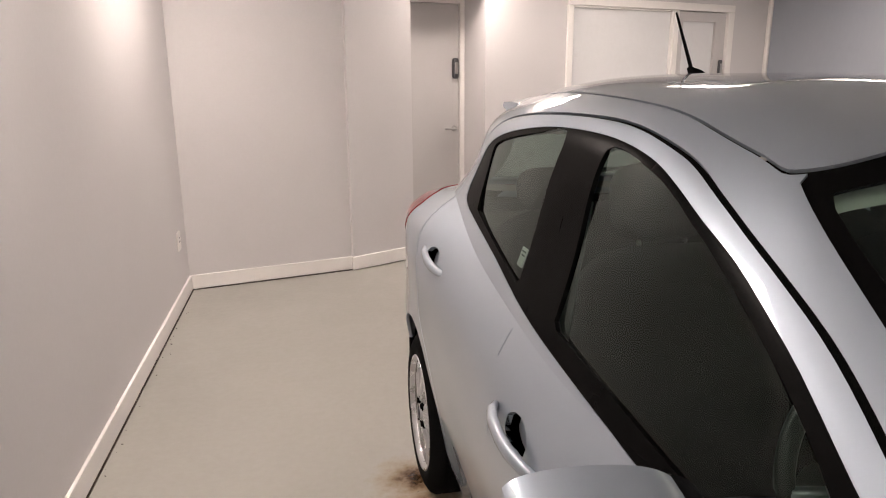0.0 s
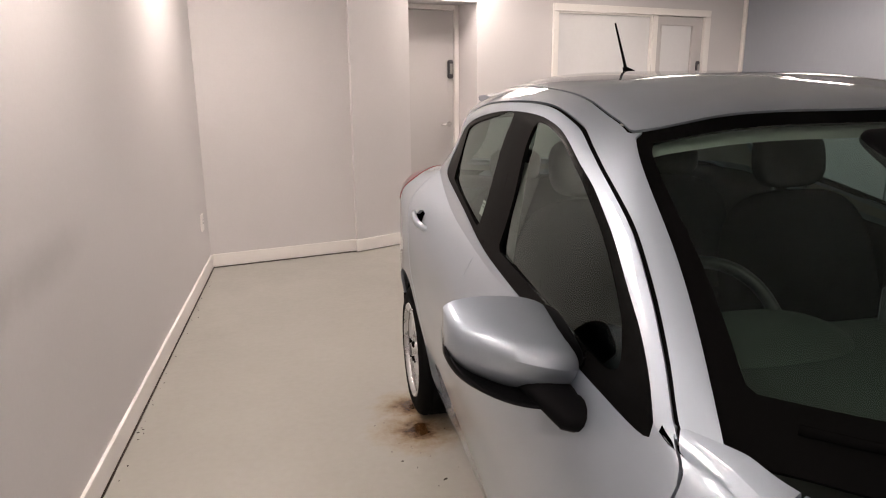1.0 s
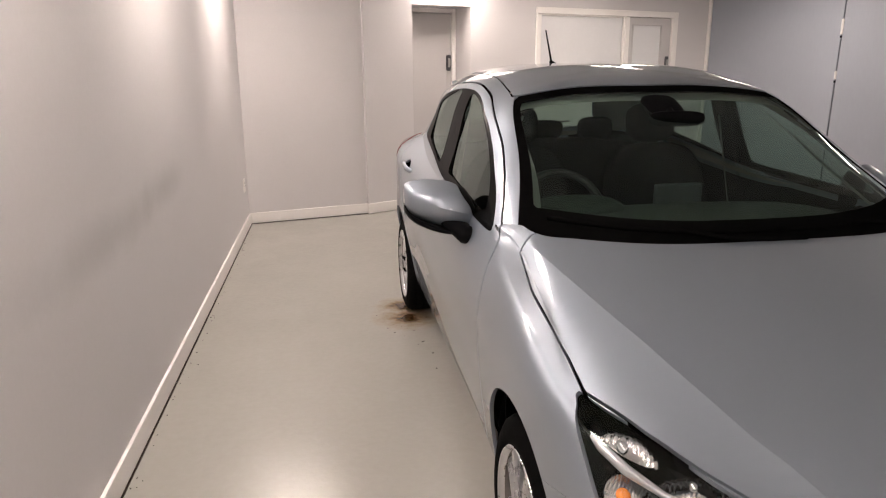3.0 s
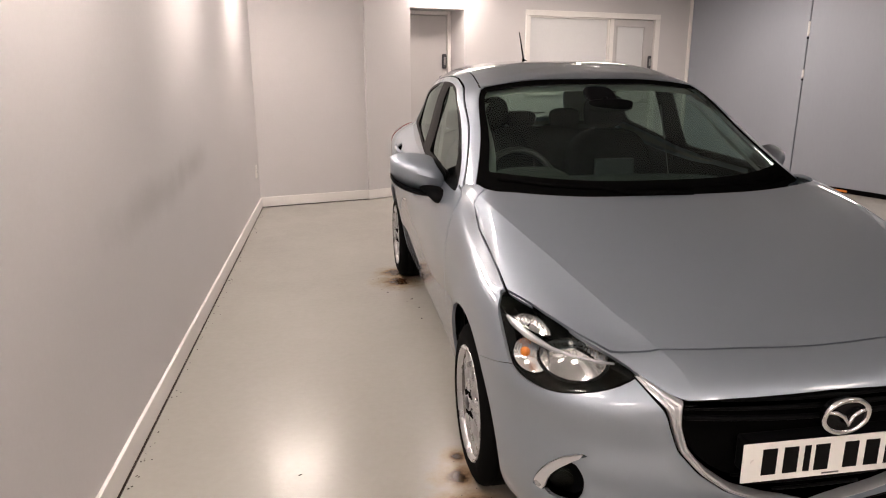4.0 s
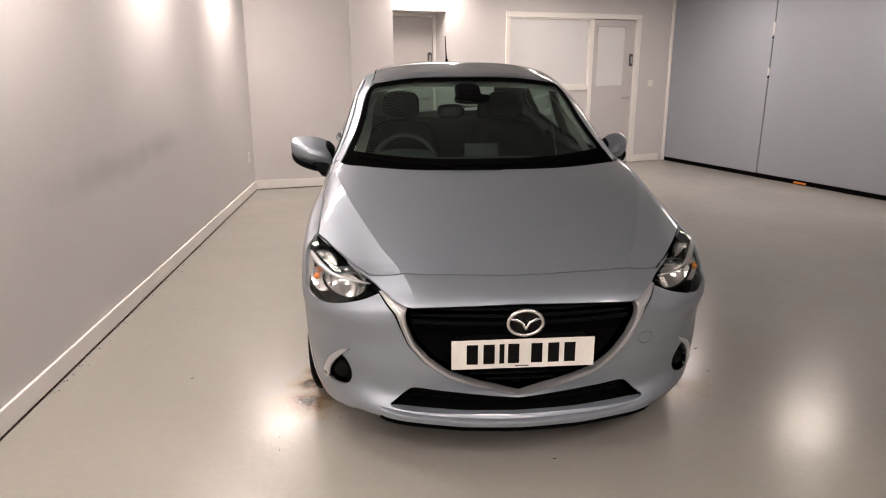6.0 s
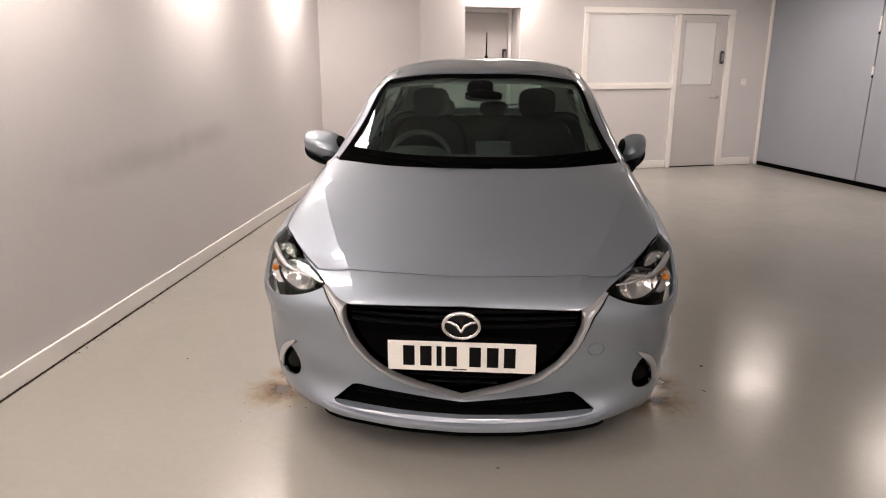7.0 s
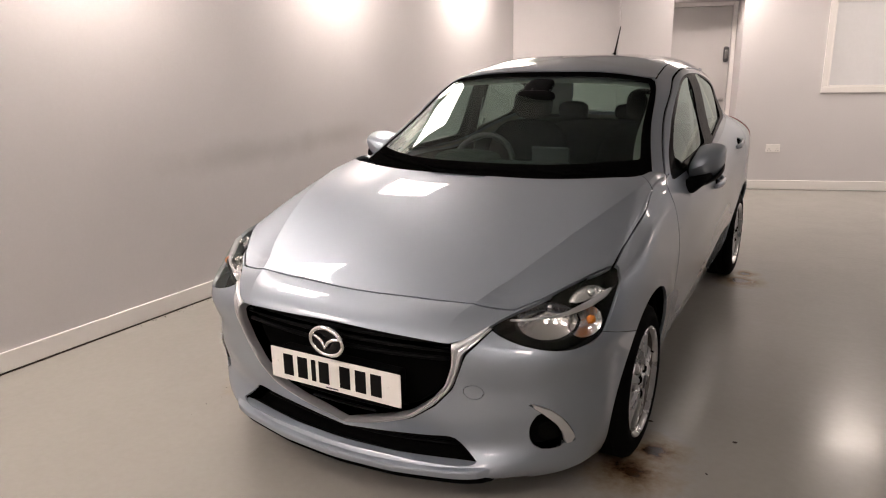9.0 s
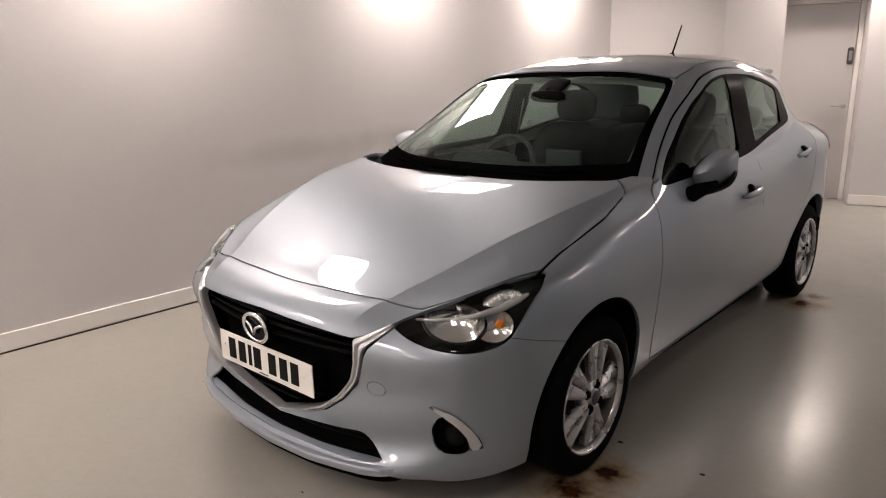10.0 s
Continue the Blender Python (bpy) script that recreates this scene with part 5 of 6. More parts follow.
def make_wheel(side, y):
    """A wheel whose outer face looks to +x; side -1 turns it round."""
    turn = Matrix.Translation((side * 0.735, y, HUB)) @ (Matrix.Identity(4) if side > 0 else pose(0, 0, 0, 0, 0, 180)) @ pose(0, 0, 0, 17 + 31 * y, 0, 0)
    hub = new("wheel")
    hub.parent = car
    hub.matrix_basis = turn
    r, k = TYRE, 0.0925
    prof = [(0.196, -k + 0.012), (0.205, -k), (0.235, -k - 0.004), (r - 0.028, -k + 0.002), (r - 0.008, -k + 0.014), (r, -k + 0.03), (r, -0.05), (r - 0.007, -0.047), (r - 0.007, -0.041), (r, -0.038), (r, -0.004), (r - 0.007, -0.002), (r - 0.007, 0.005), (r, 0.007),
            (r, 0.038), (r - 0.007, 0.041), (r - 0.007, 0.047), (r, 0.05), (r, k - 0.03), (r - 0.008, k - 0.014), (r - 0.028, k - 0.002), (0.245, k + 0.003), (0.238, k + 0.0055), (0.222, k + 0.004), (0.205, k), (0.196, k - 0.012)]
    part("tyre", lathe(bmesh.new(), prof, 72), M_TYRE, hub, "black road tyre", True)
    bm = lathe(bmesh.new(), [(0.204, 0.088), (0.2065, 0.093), (0.203, 0.0965), (0.196, 0.092), (0.191, 0.078)], 72)
    part("rim", bm, M_ALLOY, hub, "silver alloy rim", True)
    part("rim_barrel", lathe(bmesh.new(), [(0.191, 0.078), (0.184, 0.02), (0.18, -0.08), (0.204, -0.09)], 72), M_DISC, hub, "dark grey inside of the rim", True)
    for i in range(10):
        bm = bmesh.new()
        spoke(bm, 2 * math.pi * i / 10 + (0.055 if i % 2 else -0.055), 0.06 if i % 2 else -0.06)
        bmesh.ops.recalc_face_normals(bm, faces=bm.faces)
        bmesh.ops.bevel(bm, geom=list(bm.edges), offset=0.0025, segments=2, affect="EDGES")
        part("spoke", bm, M_ALLOY, hub, "", False, Matrix.Translation((0.084, 0, 0)))
    bm = lathe(bmesh.new(), [(0.0, 0.096), (0.026, 0.095), (0.030, 0.091), (0.032, 0.084), (0.062, 0.086), (0.066, 0.078), (0.066, 0.05), (0.0, 0.05)], 40)
    part("hub_plate", bm, M_ALLOY, hub, "", True)
    part("centre_cap", lathe(bmesh.new(), [(0.0, 0.1), (0.022, 0.099), (0.026, 0.096), (0.026, 0.09)], 32), M_KEYPAD, hub, "dark centre cap", True)
    for i in range(4):
        a = math.pi / 4 + i * math.pi / 2
        bm = lathe(bmesh.new(), [(0.0, 0.003), (0.010, 0.003), (0.0115, -0.002), (0.0115, -0.0035), (0.0185, -0.003), (0.0185, -0.03)], 14)
        part("wheel_nut", bm, M_BLACK, hub, "", False, Matrix.Translation((0.0915, 0.046 * math.cos(a), 0.046 * math.sin(a))))
    part("brake_disc", lathe(bmesh.new(), [(0.0, 0.035), (0.125, 0.035), (0.125, 0.015), (0.0, 0.015)], 40), M_DISC, hub, "worn steel brake disc")
    part("valve", tube(bmesh.new(), [(0.075, 0.178, 0), (0.088, 0.174, 0)], 0.003, 8), M_BLACK, hub)


for s in (1, -1):
    for y in (AXLE_F, AXLE_R):
        make_wheel(s, y)


# ---------------------------------------------------------------- car: lamps, grille, plate
def bowl_mesh(radius, depth, ribs=0, squash=1.0):
    """An open reflector bowl, hollow towards -y."""
    bm = bmesh.new()
    rings = []
    for j in range(25):
        t = j / 24
        ring = []
        for i in range(96):
            a = 2 * math.pi * i / 96
            x, z = radius * t * math.cos(a), radius * t * squash * math.sin(a)
            y = depth * (1 - t * t)
            if ribs:
                y += 0.0045 * math.cos(ribs * x / radius) * t * (1 if z > -radius * 0.25 else 0)
            ring.append(bm.verts.new((x, y, z)))
        rings.append(ring)
    for p, q in zip(rings, rings[1:]):
        for i in range(96):
            bm.faces.new((p[i], q[i], q[(i + 1) % 96], p[(i + 1) % 96]))
    bmesh.ops.remove_doubles(bm, verts=bm.verts, dist=1e-6)
    return bm


near_lamp = split(split(lamp_skin + shell + bonnet, lambda v: v[:, 1] + 0.2)[0], lambda v: 0.42 - v[:, 0])[0]
lens_skins = [BVHTree.FromPolygons([tuple(p[:3]) for p in v.tolist()], faces) for v, faces in near_lamp if faces]


def behind_lens(bm):
    """Trims a bowl to the room behind the lens and under the bonnet's edge."""
    doomed = []
    for v in bm.verts:
        for skin in lens_skins:
            hit, normal, index, far = skin.find_nearest((abs(v.co.x), v.co.y, v.co.z))
            if hit is not None and far < 0.1:
                if normal.dot(Vector((0.5, -1.0, 0.8))) < 0:
                    normal = -normal
                if (Vector((abs(v.co.x), v.co.y, v.co.z)) - hit).dot(normal) > -0.006:
                    doomed.append(v)
                    break
    bmesh.ops.delete(bm, geom=doomed, context="VERTS")
    return bm


for s in (1, -1):
    lamp = new("headlamp")
    lamp.parent = car
    tagged(lamp, "clear headlamp with chrome reflectors and amber bulb")
    panel("lens", lamp_skin, M_CLEAR, lamp, sides=(s,), flange=0.0, label="clear plastic lens")
    panel("housing", lamp_skin, M_GLOSS, lamp, sides=(s,), offset=-0.13, flange=-0.05, label="gloss black housing")
    mir = Matrix.Diagonal((s, 1, 1, 1))
    # Deep round main bowl with a black collar, a fluted corner bowl above, a pale fluted indicator bowl below.
    for name, place, bm in (("main_reflector", pose(0.645, -0.533, 0.694, 6, 0, 28), bowl_mesh(0.094, 0.060, 60, 0.78)),
                            ("side_reflector", pose(0.722, -0.400, 0.748, 14, -16, 42), bowl_mesh(0.062, 0.03, 30, 0.40)),
                            ("indicator_reflector", pose(0.741, -0.462, 0.680, -8, -14, 42), bowl_mesh(0.056, 0.022, 50, 0.86))):
        bmesh.ops.transform(bm, matrix=mir @ place, verts=bm.verts)
        behind_lens(bm)
        bowl_part = part(name, bm, M_REFLECT, lamp, "chrome reflector", True)
        if name == "main_reflector":
            rim = [(0.096 * math.cos(a), -0.002, 0.096 * 0.78 * math.sin(a)) for a in np.linspace(0, 2 * math.pi, 48, endpoint=False)]
            bm = tube(bmesh.new(), rim, 0.0055, 8, True)
            bmesh.ops.transform(bm, matrix=mir @ place, verts=bm.verts)
            behind_lens(bm)
            part("collar", bm, M_GLOSS, bowl_part, "gloss black collar", True)
    for name, at_, r, mat in (("bulb", (0.640, -0.500, 0.722), 0.009, M_CHROME), ("indicator_bulb", (0.758, -0.458, 0.690), 0.014, M_AMBER), ("side_bulb", (0.736, -0.398, 0.754), 0.012, M_CHROME)):
        part(name, pillow(bmesh.new(), (at_[0] * s, at_[1], at_[2]), (2 * r, 2.4 * r, 2 * r), 2.0, 18, 10), mat, lamp, "amber bulb" if mat == M_AMBER else "", True)
    path = [(0.552, -0.597, 0.697), (0.60, -0.584, 0.702), (0.66, -0.545, 0.708), (0.70, -0.505, 0.714), (0.745, -0.438, 0.730), (0.775, -0.385, 0.752), (0.785, -0.355, 0.762)]
    part("light_bar", tube(bmesh.new(), [(x * s, y, z) for x, y, z in path], [0.003, 0.0036, 0.004, 0.007, 0.011, 0.010, 0.004], 10, False, 1.0), M_SATIN, lamp, "bright chrome bar", True)

panel("grille_back", grille_skin, M_BLACK, car, offset=-0.06, flange=-0.04, label="black mesh behind the grille bars")


def nose(x, z=0.55, push=0.0):
    """How far forward the front skin reaches at x."""
    return -0.762 + 0.20 * x * x + push


for z, half, lift in ((0.632, 0.40, 0.006), (0.606, 0.405, 0.008), (0.575, 0.40, 0.010)):
    pts = [(x, nose(x) + 0.022, z + lift * (x / half) ** 2) for x in np.linspace(-half, half, 25)]
    part("grille_bar", tube(bmesh.new(), pts, 0.008, 10, False, 0.9), M_PLASTIC, car, "black grille bar", True)
for z, half in ((0.40, 0.25), (0.375, 0.19), (0.352, 0.13)):
    pts = [(x, nose(x) + 0.04, z) for x in np.linspace(-half, half, 15)]
    part("grille_bar", tube(bmesh.new(), pts, 0.006, 8, False, 0.7), M_PLASTIC, car, "", True)
panel("intake_back", intake_skin, M_BLACK, car, offset=-0.07, flange=-0.064, label="black lower air intake")
for z in (0.240, 0.256):
    pts = [(x, -0.70 + 0.12 * x * x + 0.03, z + 0.12 * max(abs(x) - 0.1, 0) ** 1.2) for x in np.linspace(-0.40, 0.40, 17)]
    part("intake_bar", tube(bmesh.new(), pts, 0.005, 8), M_PLASTIC, car, "", True)

# Lower lip: a flat ledge with a sharp front edge that runs out into the bumper's corners.
lip = bmesh.new()
rows = []
for x in np.linspace(-0.60, 0.60, 49):
    y = float(np.interp(abs(x), [0, 0.22, 0.44, 0.50, 0.55, 0.60], [-0.776, -0.765, -0.732, -0.712, -0.672, -0.60]))
    rise = 0.032 * (abs(x) / 0.5) ** 2.2
    k = 1.0 - 0.8 * max(0.0, (abs(x) - 0.44) / 0.16)
    y -= 0.010 * min(1.0, (0.60 - abs(x)) / 0.12)
    rows.append([lip.verts.new(p) for p in ((x, y + 0.058 * k, 0.221 + 0.75 * rise), (x, y + 0.006, 0.203 + rise), (x, y + 0.001, 0.200 + rise), (x, y, 0.194 + rise), (x, y + 0.003, 0.179 + 0.9 * rise), (x, y + 0.085, 0.172 + 0.9 * rise))])
for p, r in zip(rows, rows[1:]):
    for k in range(6):
        lip.faces.new((p[k], p[(k + 1) % 6], r[(k + 1) % 6], r[k]))
lip.faces.new(rows[0])
lip.faces.new(rows[-1])
bmesh.ops.recalc_face_normals(lip, faces=lip.faces)

# Black strip set back beneath the lip, standing in for the shade there.
lip_shade = bmesh.new()
rings = []
for row in rows[3:-3]:
    edge, low = row[4].co, row[5].co
    rings.append([lip_shade.verts.new(p) for p in ((edge.x, edge.y + 0.006, edge.z + 0.002), (edge.x, edge.y + 0.022, edge.z - 0.028), (edge.x, low.y, low.z - 0.034), (edge.x, low.y, low.z + 0.003))])
for p, r in zip(rings, rings[1:]):
    for k in range(4):
        lip_shade.faces.new((p[k], p[(k + 1) % 4], r[(k + 1) % 4], r[k]))
lip_shade.faces.new(rings[0])
lip_shade.faces.new(rings[-1])
bmesh.ops.recalc_face_normals(lip_shade, faces=lip_shade.faces)
part("lip_shade", lip_shade, M_BLACK, car, "black strip for the shade under the lip")
part("lower_lip", lip, M_PAINT, car, "sharp-edged silver lower lip")

# Number plate on its plinth: the marks are plain bars.
PLY = -0.771
part("plate_plinth", one_box((-0.24, PLY + 0.005, 0.425), (0.24, -0.70, 0.52), 0.006), M_PLASTIC, car)
plate = part("number_plate", one_box((-0.2625, PLY, 0.4145), (0.2625, PLY + 0.004, 0.5265), 0.0015), M_PLATE, car, "white number plate with black bars")
for x in (-0.187, -0.126, -0.079, -0.036, 0.049, 0.111, 0.171):
    w = 0.009 if x == -0.079 else 0.0205
    part("plate_bar", one_box((x - w, PLY - 0.0015, 0.434), (x + w, PLY + 0.001, 0.509)), M_INK, plate)
for x in (-0.235, 0.218):
    part("plate_screw", lathe(bmesh.new(), [(0.0, 0), (0.006, 0), (0.006, 0.003), (0.0, 0.003)], 14), M_SOCKET, plate, "", False, pose(x, PLY - 0.0025, 0.475, 0, 0, 90))
part("plate_mark", one_box((-0.03, PLY - 0.001, 0.4205), (0.02, PLY + 0.001, 0.4245)), M_KEYPAD, plate)

# Badge: a plain oval ring with a winged bar.
ring = [(0.063 * math.cos(a), -0.792 - 0.006 * math.sin(a), 0.597 + 0.048 * math.sin(a)) for a in np.linspace(0, 2 * math.pi, 40, endpoint=False)]
badge = part("badge", tube(bmesh.new(), ring, 0.007, 10, True), M_CHROME, car, "chrome oval badge", True)
wing_path = [(-0.056, -0.793, 0.612), (-0.034, -0.797, 0.611), (-0.013, -0.799, 0.600), (0.0, -0.80, 0.578), (0.013, -0.799, 0.600), (0.034, -0.797, 0.611), (0.056, -0.793, 0.612)]
part("badge_wing", tube(bmesh.new(), wing_path, [0.004, 0.006, 0.006, 0.007, 0.006, 0.006, 0.004], 8), M_CHROME, badge, "", True)
bm = lathe(bmesh.new(), [(0.0, 0), (0.06, 0), (0.06, 0.02), (0.0, 0.02)], 36)
bmesh.ops.transform(bm, matrix=Matrix.Translation((0, -0.79, 0.597)) @ pose(0, 0, 0, 0, 0, 90) @ Matrix.Diagonal((1, 1, 0.76, 1)), verts=bm.verts)
part("badge_back", bm, M_GLOSS, badge)

for s in (1, -1):
    fog = new("fog_lamp")
    fog.parent = car
    tagged(fog, "round fog lamp deep in a black pocket")
    panel("pocket", fog_skin, M_PLASTIC, fog, sides=(s,), offset=-0.05, flange=-0.05, label="black plastic pocket")
    bm = bowl_mesh(0.036, 0.02)
    bmesh.ops.transform(bm, matrix=Matrix.Diagonal((s, 1, 1, 1)) @ pose(0.672, -0.563, 0.346, 0, 0, 30), verts=bm.verts)
    part("reflector", bm, M_GLOSS, fog, "", True)
    bm = pillow(bmesh.new(), (0, 0, 0), (0.07, 0.016, 0.07), 2.0, 24, 12)
    bmesh.ops.transform(bm, matrix=Matrix.Diagonal((s, 1, 1, 1)) @ pose(0.672, -0.566, 0.346, 0, 0, 30), verts=bm.verts)
    part("fog_lens", bm, M_DARKLENS, fog, "", True)

# ---------------------------------------------------------------- car: mirrors, handles, aerial, wipers
for s in (1, -1):
    mir = Matrix.Diagonal((s, 1, 1, 1))
    mirror = new("door_mirror")
    mirror.parent = car
    tagged(mirror, "silver door mirror on a black foot")

    # Out to 1.0 m on the driver's side; the other one stands closer in.
    def out(x):
        return s * (x if s < 0 else 0.80 + (x - 0.80) * 0.60)

    def ring(x, yf, zc, zt, zb, yb):
        """One slice of the cap: flat back, creased front."""
        pts = [(yb, zb + 0.006)]
        for t in np.linspace(0, 1, 7):
            pts.append((yb - 0.01 + (yf - yb + 0.01) * t ** 0.8, zb + (zc - zb) * t ** 3.2))
        for t in np.linspace(0, 1, 9)[1:]:
            pts.append((yf + (yb - 0.006 - yf) * t ** 1.5, zc + (zt - zc) * t ** 0.55))
        pts.append((yb, zt - 0.012))
        return [(out(x), y, z) for y, z in pts]

    def shell_of(slices):
        bm = bmesh.new()
        rings = [[bm.verts.new(p) for p in ring(*q)] for q in slices]
        n = len(rings[0])
        for p, r in zip(rings, rings[1:]):
            for k in range(n):
                bm.faces.new((p[k], p[(k + 1) % n], r[(k + 1) % n], r[k]))
        bm.faces.new(rings[0])
        bm.faces.new(rings[-1])
        bmesh.ops.recalc_face_normals(bm, faces=bm.faces)
        return bm
    keys = np.array([(0.772, 0.838, 0.985, 1.008, 0.942, 0.945), (0.788, 0.810, 0.991, 1.052, 0.929, 0.946), (0.826, 0.797, 1.002, 1.083, 0.928, 0.947), (0.88, 0.799, 1.016, 1.095, 0.935, 0.949),
                     (0.93, 0.816, 1.029, 1.098, 0.950, 0.950), (0.968, 0.842, 1.039, 1.095, 0.967, 0.952), (0.992, 0.869, 1.046, 1.089, 0.986, 0.953), (1.004, 0.905, 1.050, 1.080, 1.008, 0.953)])
    keys[:, 2:5] -= 0.015
    slices = spline(np.linspace(0, 1, 8), keys, np.linspace(0, 1, 29))
    bm = shell_of(slices)
    part("cap", bm, M_PAINT, mirror, "silver mirror cap with a crease", True).data.set_sharp_from_angle(angle=0.7)
    back = slices[4:18].copy()
    back[:, 0] = 0.768 + (back[:, 0] - 0.80) * 0.5
    back[:, 1] += 0.030
    back[:, 3] -= 0.022
    back[:, 4] += 0.004
    part("inner_shell_half", shell_of(back), M_PLASTIC, mirror, "black inner half", True)
    under = slices.copy()
    under[:, 1] += 0.006
    under[:, 2] = under[:, 4] - 0.004
    under[:, 3] = under[:, 4] + 0.012
    under[:, 4] -= 0.022
    part("under_shell", shell_of(under), M_PLASTIC, mirror, "black lower shell", True)
    bm = tube(bmesh.new(), [(0.775 * s, 0.79, 0.905), (0.80 * s, 0.80, 0.905), (0.825 * s, 0.83, 0.925), (0.85 * s, 0.87, 0.95)], [0.058, 0.052, 0.044, 0.046], 16, False, 0.62)
    part("foot", bm, M_PLASTIC, mirror, "black mirror foot", True)
    bm = one_box((min(out(0.80), out(0.975)), 0.946, 0.957), (max(out(0.80), out(0.975)), 0.9545, 1.053), 0.003)
    part("mirror_glass", bm, M_CHROME, mirror, "mirror glass")
    for ob, bowl, (hy, hz), x in ((fd, bowls[0], HANDLES[0], 0.832), (rd, bowls[1], HANDLES[1], 0.808)):
        d = ob[0] if s > 0 else ob[1]
        panel("handle_bowl", bowl, M_PAINT, d, sides=(s,), offset=-0.03, flange=-0.03, label="shaded hand recess")
        tilt = 0.05 if hy < 2 else 0.08
        pts = [(s * (x + dx), hy + dy, hz - 0.004 + tilt * dy) for dx, dy in ((0.002, -0.125), (0.014, -0.10), (0.024, -0.05), (0.026, 0.0), (0.023, 0.06), (0.014, 0.10), (0.0, 0.122))]
        part("handle", tube(bmesh.new(), pts, [0.007, 0.010, 0.012, 0.012, 0.012, 0.011, 0.008], 14, False, 1.35), M_PAINT, d, "silver pull handle", True)

label = part("window_label", one_box((-0.0015, -0.022, -0.03), (0.0015, 0.022, 0.03)), M_PLATE, car, "small white label on the rear side window", False, pose(-0.706, 1.80, 1.080, 0, 0, 0) @ pose(0, 0, 0, 0, 20, 0) @ Matrix.Diagonal((1, 0.8, 0.75, 1)))
for k in range(2):
    part("label_bar", one_box((-0.0026, -0.016, 0.016 - 0.012 * k), (-0.001, 0.014 - 0.006 * (k % 2), 0.021 - 0.012 * k)), M_KEYPAD, label)

aerial = new("aerial")
aerial.parent = car
tagged(aerial, "black whip aerial on the roof")
part("aerial_base", tube(bmesh.new(), [(0, 2.265, 1.468), (0, 2.29, 1.478), (0, 2.335, 1.492), (0, 2.35, 1.498)], [0.018, 0.017, 0.012, 0.007], 14), M_BLACK, aerial, "", True)
whip = [(0, 2.335 + 0.115 * t, 1.495 + 0.175 * t) for t in np.linspace(0, 1, 40)]
part("aerial_whip", tube(bmesh.new(), whip, [0.0058 - 0.0026 * i / 39 + (0.0007 if i % 2 else 0) for i in range(40)], 8), M_BLACK, aerial, "", True)


def on_screen(x, v, lift):
    """A place on the windscreen by its distance from the middle and its row."""
    i = int(np.argmin(np.abs(green_v - v)))
    row = green[i]
    keep = green_u <= 2.0
    y = np.interp(abs(x), row[keep, 0], row[keep, 1])
    z = np.interp(abs(x), row[keep, 0], row[keep, 2])
    return (x, y - 0.5 * lift, z + 0.86 * lift)


for x0, x1 in ((-0.62, 0.02), (0.02, 0.52)):
    wiper = new("wiper")
    wiper.parent = car
    tagged(wiper, "black windscreen wiper at rest")
    part("blade", tube(bmesh.new(), [on_screen(x, 0.17, 0.008) for x in np.linspace(x0, x1, 14)], 0.005, 8, False, 1.6), M_BLACK, wiper, "", True)
    part("arm", tube(bmesh.new(), [on_screen(x1 + 0.06, 0.08, 0.004), on_screen((x0 + x1) / 2 + 0.15, 0.12, 0.014), on_screen((x0 + x1) / 2, 0.17, 0.014)], [0.010, 0.008, 0.005], 8), M_BLACK, wiper, "", True)
cowl_pts = [(x, float(np.interp(abs(x), cowl[:, 0], cowl[:, 1])) + 0.012, float(np.interp(abs(x), cowl[:, 0], cowl[:, 2])) - 0.022) for x in np.linspace(-0.655, 0.655, 41)]
part("cowl_panel", tube(bmesh.new(), cowl_pts, 0.03, 8, False, 0.55), M_PLASTIC, car, "black plastic scuttle under the windscreen", True)
for x in (-0.26, 0.26):
    part("washer_nozzle", pillow(bmesh.new(), (x, 0.232, 0.985), (0.022, 0.016, 0.012), 2.5, 14, 8), M_BLACK, car, "", True)
foot = green[0, (green_u >= 2.15) & (green_u <= 2.7)]
for s in (1, -1):
    part("pillar_joint", tube(bmesh.new(), [(s * x, y - 0.001, z + 0.001) for x, y, z in foot], 0.0028, 8), M_SEAL, car, "", True)
rear_w = [(0.0, 3.055, 1.07), (0.05, 3.03, 1.09), (0.20, 3.02, 1.10), (0.36, 2.99, 1.115)]
part("rear_wiper", tube(bmesh.new(), rear_w, [0.014, 0.009, 0.007, 0.005], 8), M_BLACK, car, "", True)
for s in (1, -1):
    part("seat_belt", tube(bmesh.new(), [(s * 0.625, 1.63, 1.24), (s * 0.66, 1.62, 1.05), (s * 0.70, 1.60, 0.8)], 0.018, 8, False, 0.15), M_LINING, car, "grey seat belt")

# ---------------------------------------------------------------- car: cabin
dash = new("dashboard")
dash.parent = car
tagged(dash, "black dashboard with a raised instrument hood")
part("dash_top", pillow(bmesh.new(), (0, 0.66, 0.885), (1.36, 0.78, 0.16), 3.4, 48, 20, None, lambda p: Vector((p.x, p.y - 0.25 * p.x * p.x * (p.y < 0) * -1, p.z))), M_DASH, dash, "", True)
part("dash_front", pillow(bmesh.new(), (0, 0.93, 0.72), (1.38, 0.24, 0.40), 4.0, 40, 18), M_DASH, dash, "", True)
part("instrument_hood", pillow(bmesh.new(), (-0.36, 0.90, 0.955), (0.36, 0.24, 0.10), 2.6, 32, 16), M_DASH, dash, "", True)
part("screen", one_box((-0.02, 0.955, 0.935), (0.18, 0.975, 1.030), 0.008), M_SCREEN_SHEEN, dash, "black centre screen, greyed for the ceiling's reflection", False)
part("air_vent", lathe(bmesh.new(), [(0.0, 0), (0.036, 0), (0.042, -0.006), (0.042, -0.03)], 24), M_SATIN, dash, "", False, pose(0.56, 1.06, 0.86, 0, 0, -90) @ pose(0, 0, 0, 0, 0, 180))

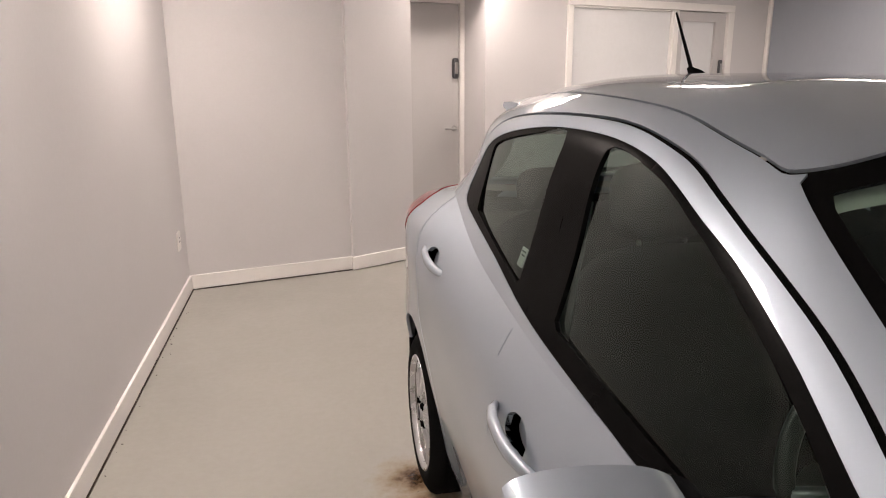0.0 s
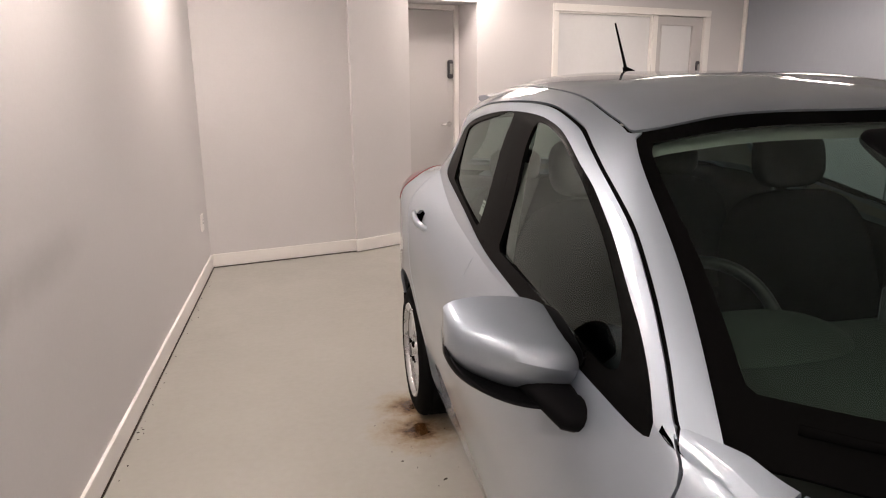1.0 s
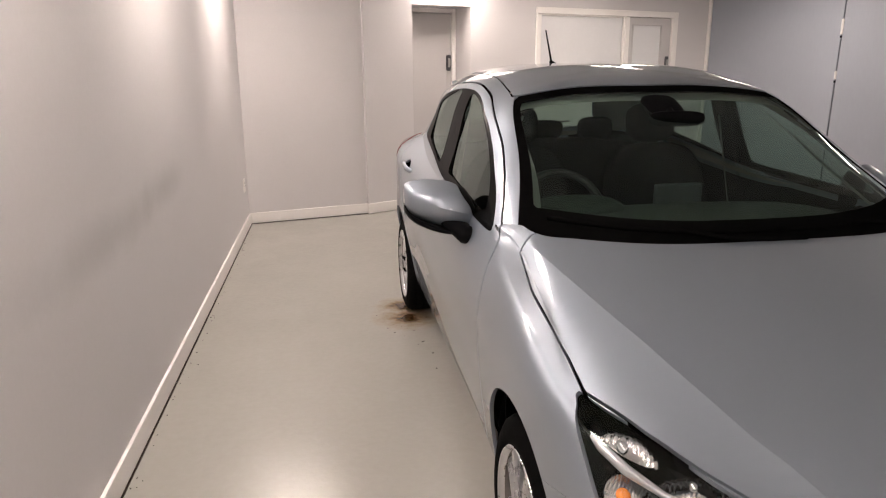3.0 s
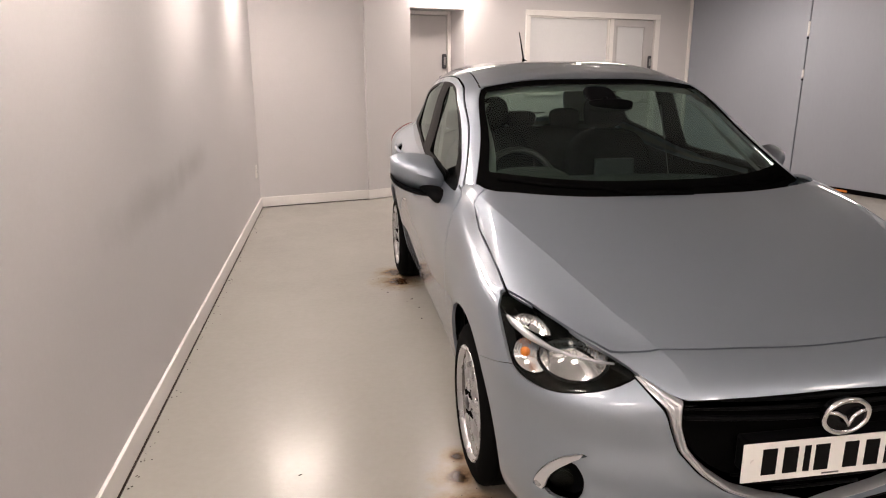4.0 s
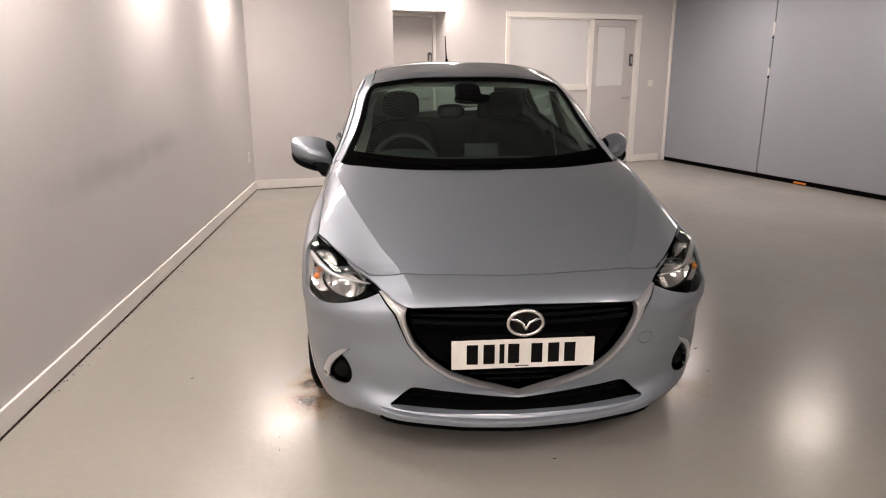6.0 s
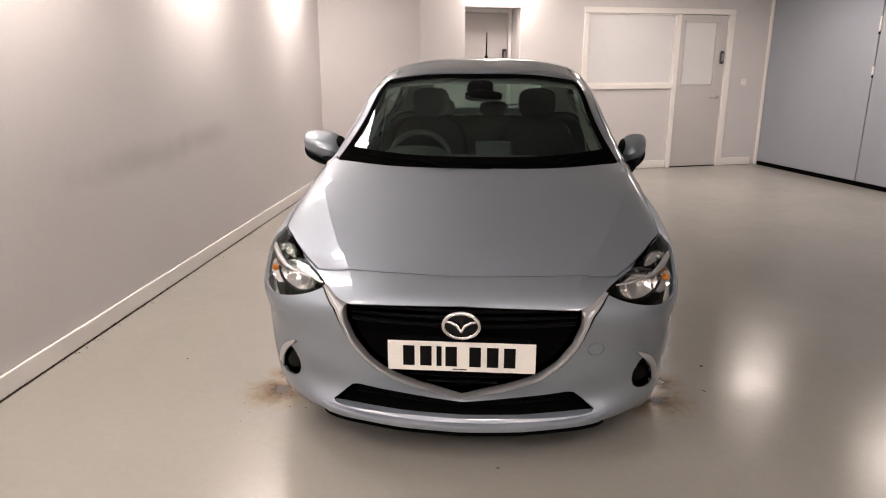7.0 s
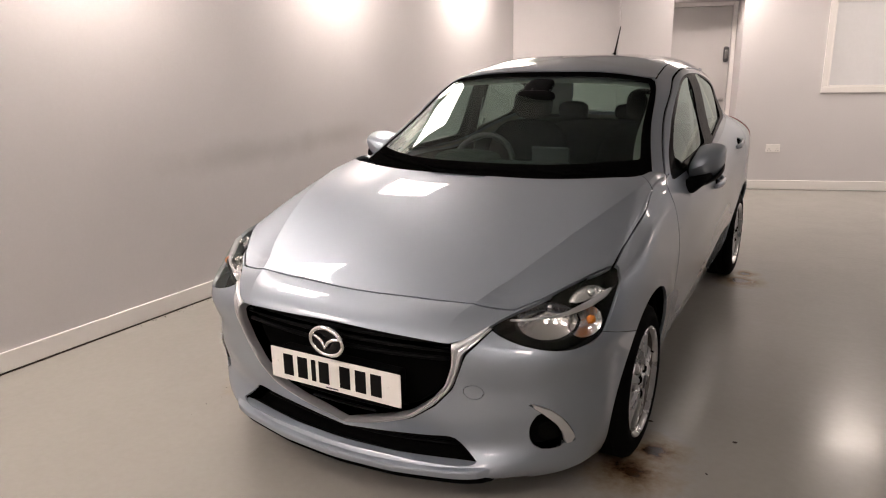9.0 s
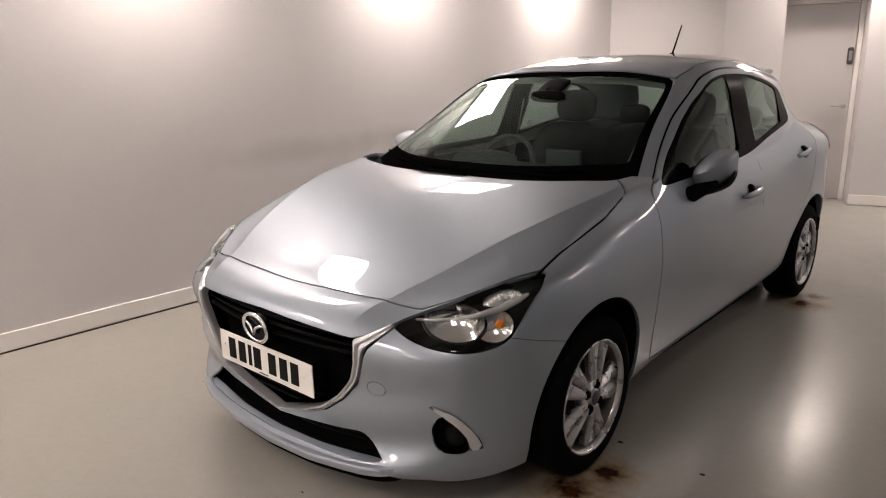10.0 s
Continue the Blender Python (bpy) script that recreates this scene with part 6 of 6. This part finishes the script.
wheel = new("steering_wheel")
wheel.parent = car
wheel.matrix_basis = pose(-0.36, 1.07, 0.893, -24, 0, 0)
tagged(wheel, "black three-spoke steering wheel")
part("wheel_rim", tube(bmesh.new(), [(0.183 * math.cos(a), 0.0, 0.183 * math.sin(a)) for a in np.linspace(0, 2 * math.pi, 48, endpoint=False)], 0.015, 12, True), M_RIM, wheel, "black leather rim", True)
part("wheel_boss", pillow(bmesh.new(), (0, -0.02, -0.01), (0.17, 0.09, 0.13), 2.8, 24, 14), M_DASH, wheel, "", True)
for a in (0.1, math.pi - 0.1, -math.pi / 2):
    part("wheel_spoke", tube(bmesh.new(), [(0.06 * math.cos(a), -0.012, 0.06 * math.sin(a)), (0.178 * math.cos(a), 0, 0.178 * math.sin(a))], 0.018, 10, False, 0.5), M_SATIN, wheel, "", True)
part("column", tube(bmesh.new(), [(0, -0.01, 0), (0, -0.2, -0.02)], 0.04, 14), M_DASH, wheel, "", True)


def make_seat(x):
    seat = new("front_seat")
    seat.parent = car
    seat.matrix_basis = pose(x, 1.36, 0.24)
    tagged(seat, "black cloth front seat with headrest")
    part("cushion", pillow(bmesh.new(), (0, 0, 0.22), (0.50, 0.54, 0.18), 3.2, 32, 16, pose(0, 0, 0, 8, 0, 0).to_3x3().to_4x4()), M_SEAT, seat, "", True)
    part("backrest", pillow(bmesh.new(), (0, 0.33, 0.52), (0.53, 0.18, 0.70), 3.6, 36, 20, pose(0, 0, 0, -18, 0, 0), lambda p: Vector((p.x * (1 - 0.07 * max(p.z, 0)), p.y * (1 + 0.3 * p.x * p.x), p.z))), M_SEAT, seat, "", True)
    part("headrest", pillow(bmesh.new(), (0, 0.455, 0.955), (0.25, 0.11, 0.19), 3.2, 28, 16, pose(0, 0, 0, -12, 0, 0)), M_SEAT, seat, "", True)
    for dx in (-0.06, 0.06):
        part("headrest_post", tube(bmesh.new(), [(dx, 0.42, 0.80), (dx, 0.45, 0.92)], 0.006, 8), M_KEYPAD, seat)
    part("base", one_box((-0.2, -0.2, 0.0), (0.2, 0.2, 0.16), 0.02), M_PLASTIC, seat)


make_seat(-0.36)
make_seat(0.36)
bench = new("rear_bench")
bench.parent = car
bench.matrix_basis = pose(0, 2.25, 0.24)
tagged(bench, "black cloth rear bench with three headrests")
part("cushion", pillow(bmesh.new(), (0, -0.05, 0.25), (1.22, 0.52, 0.20), 4.0, 36, 14), M_SEAT, bench, "", True)
part("backrest", pillow(bmesh.new(), (0, 0.24, 0.53), (1.20, 0.18, 0.58), 4.0, 40, 16, pose(0, 0, 0, -20, 0, 0)), M_SEAT, bench, "", True)
for x, hgt in ((-0.36, 0.14), (0.06, 0.11), (0.38, 0.14)):
    part("headrest", pillow(bmesh.new(), (x, 0.345, 0.86), (0.22, 0.09, hgt), 3.2, 24, 12), M_SEAT, bench, "", True)
part("parcel_shelf", one_box((-0.55, 2.52, 0.93), (0.55, 2.95, 0.95), 0.008), M_DASH, car, "black parcel shelf")
part("cabin_floor", one_box((-0.70, 0.9, 0.262), (0.70, 3.0, 0.30)), M_BLACK, car)
part("centre_console", pillow(bmesh.new(), (0, 1.25, 0.46), (0.22, 0.75, 0.34), 4.0, 24, 14), M_DASH, car, "", True)

mirror = new("rear_view_mirror")
mirror.parent = car
tagged(mirror, "black rear-view mirror with a sensor housing")
part("mirror_body", pillow(bmesh.new(), (0.02, 0.905, 1.285), (0.21, 0.035, 0.058), 3.2, 28, 14, pose(0, 0, 0, 0, 0, -8)), M_PLASTIC, mirror, "", True)
part("stalk", tube(bmesh.new(), [(0, 0.895, 1.285), (0, 0.93, 1.318)], 0.012, 10), M_PLASTIC, mirror, "", True)
part("sensor_housing", pillow(bmesh.new(), (0.0, 0.985, 1.320), (0.15, 0.17, 0.035), 3.4, 24, 12, pose(0, 0, 0, 27, 0, 0)), M_PLASTIC, mirror, "dark sensor housing", True)
for x in (-0.36, 0.36):
    part("sun_visor", one_box((x - 0.18, 1.20, 1.362), (x + 0.18, 1.36, 1.376), 0.006), M_LINING, car, "pale sun visor", False, pose(0, 0, 0.0))
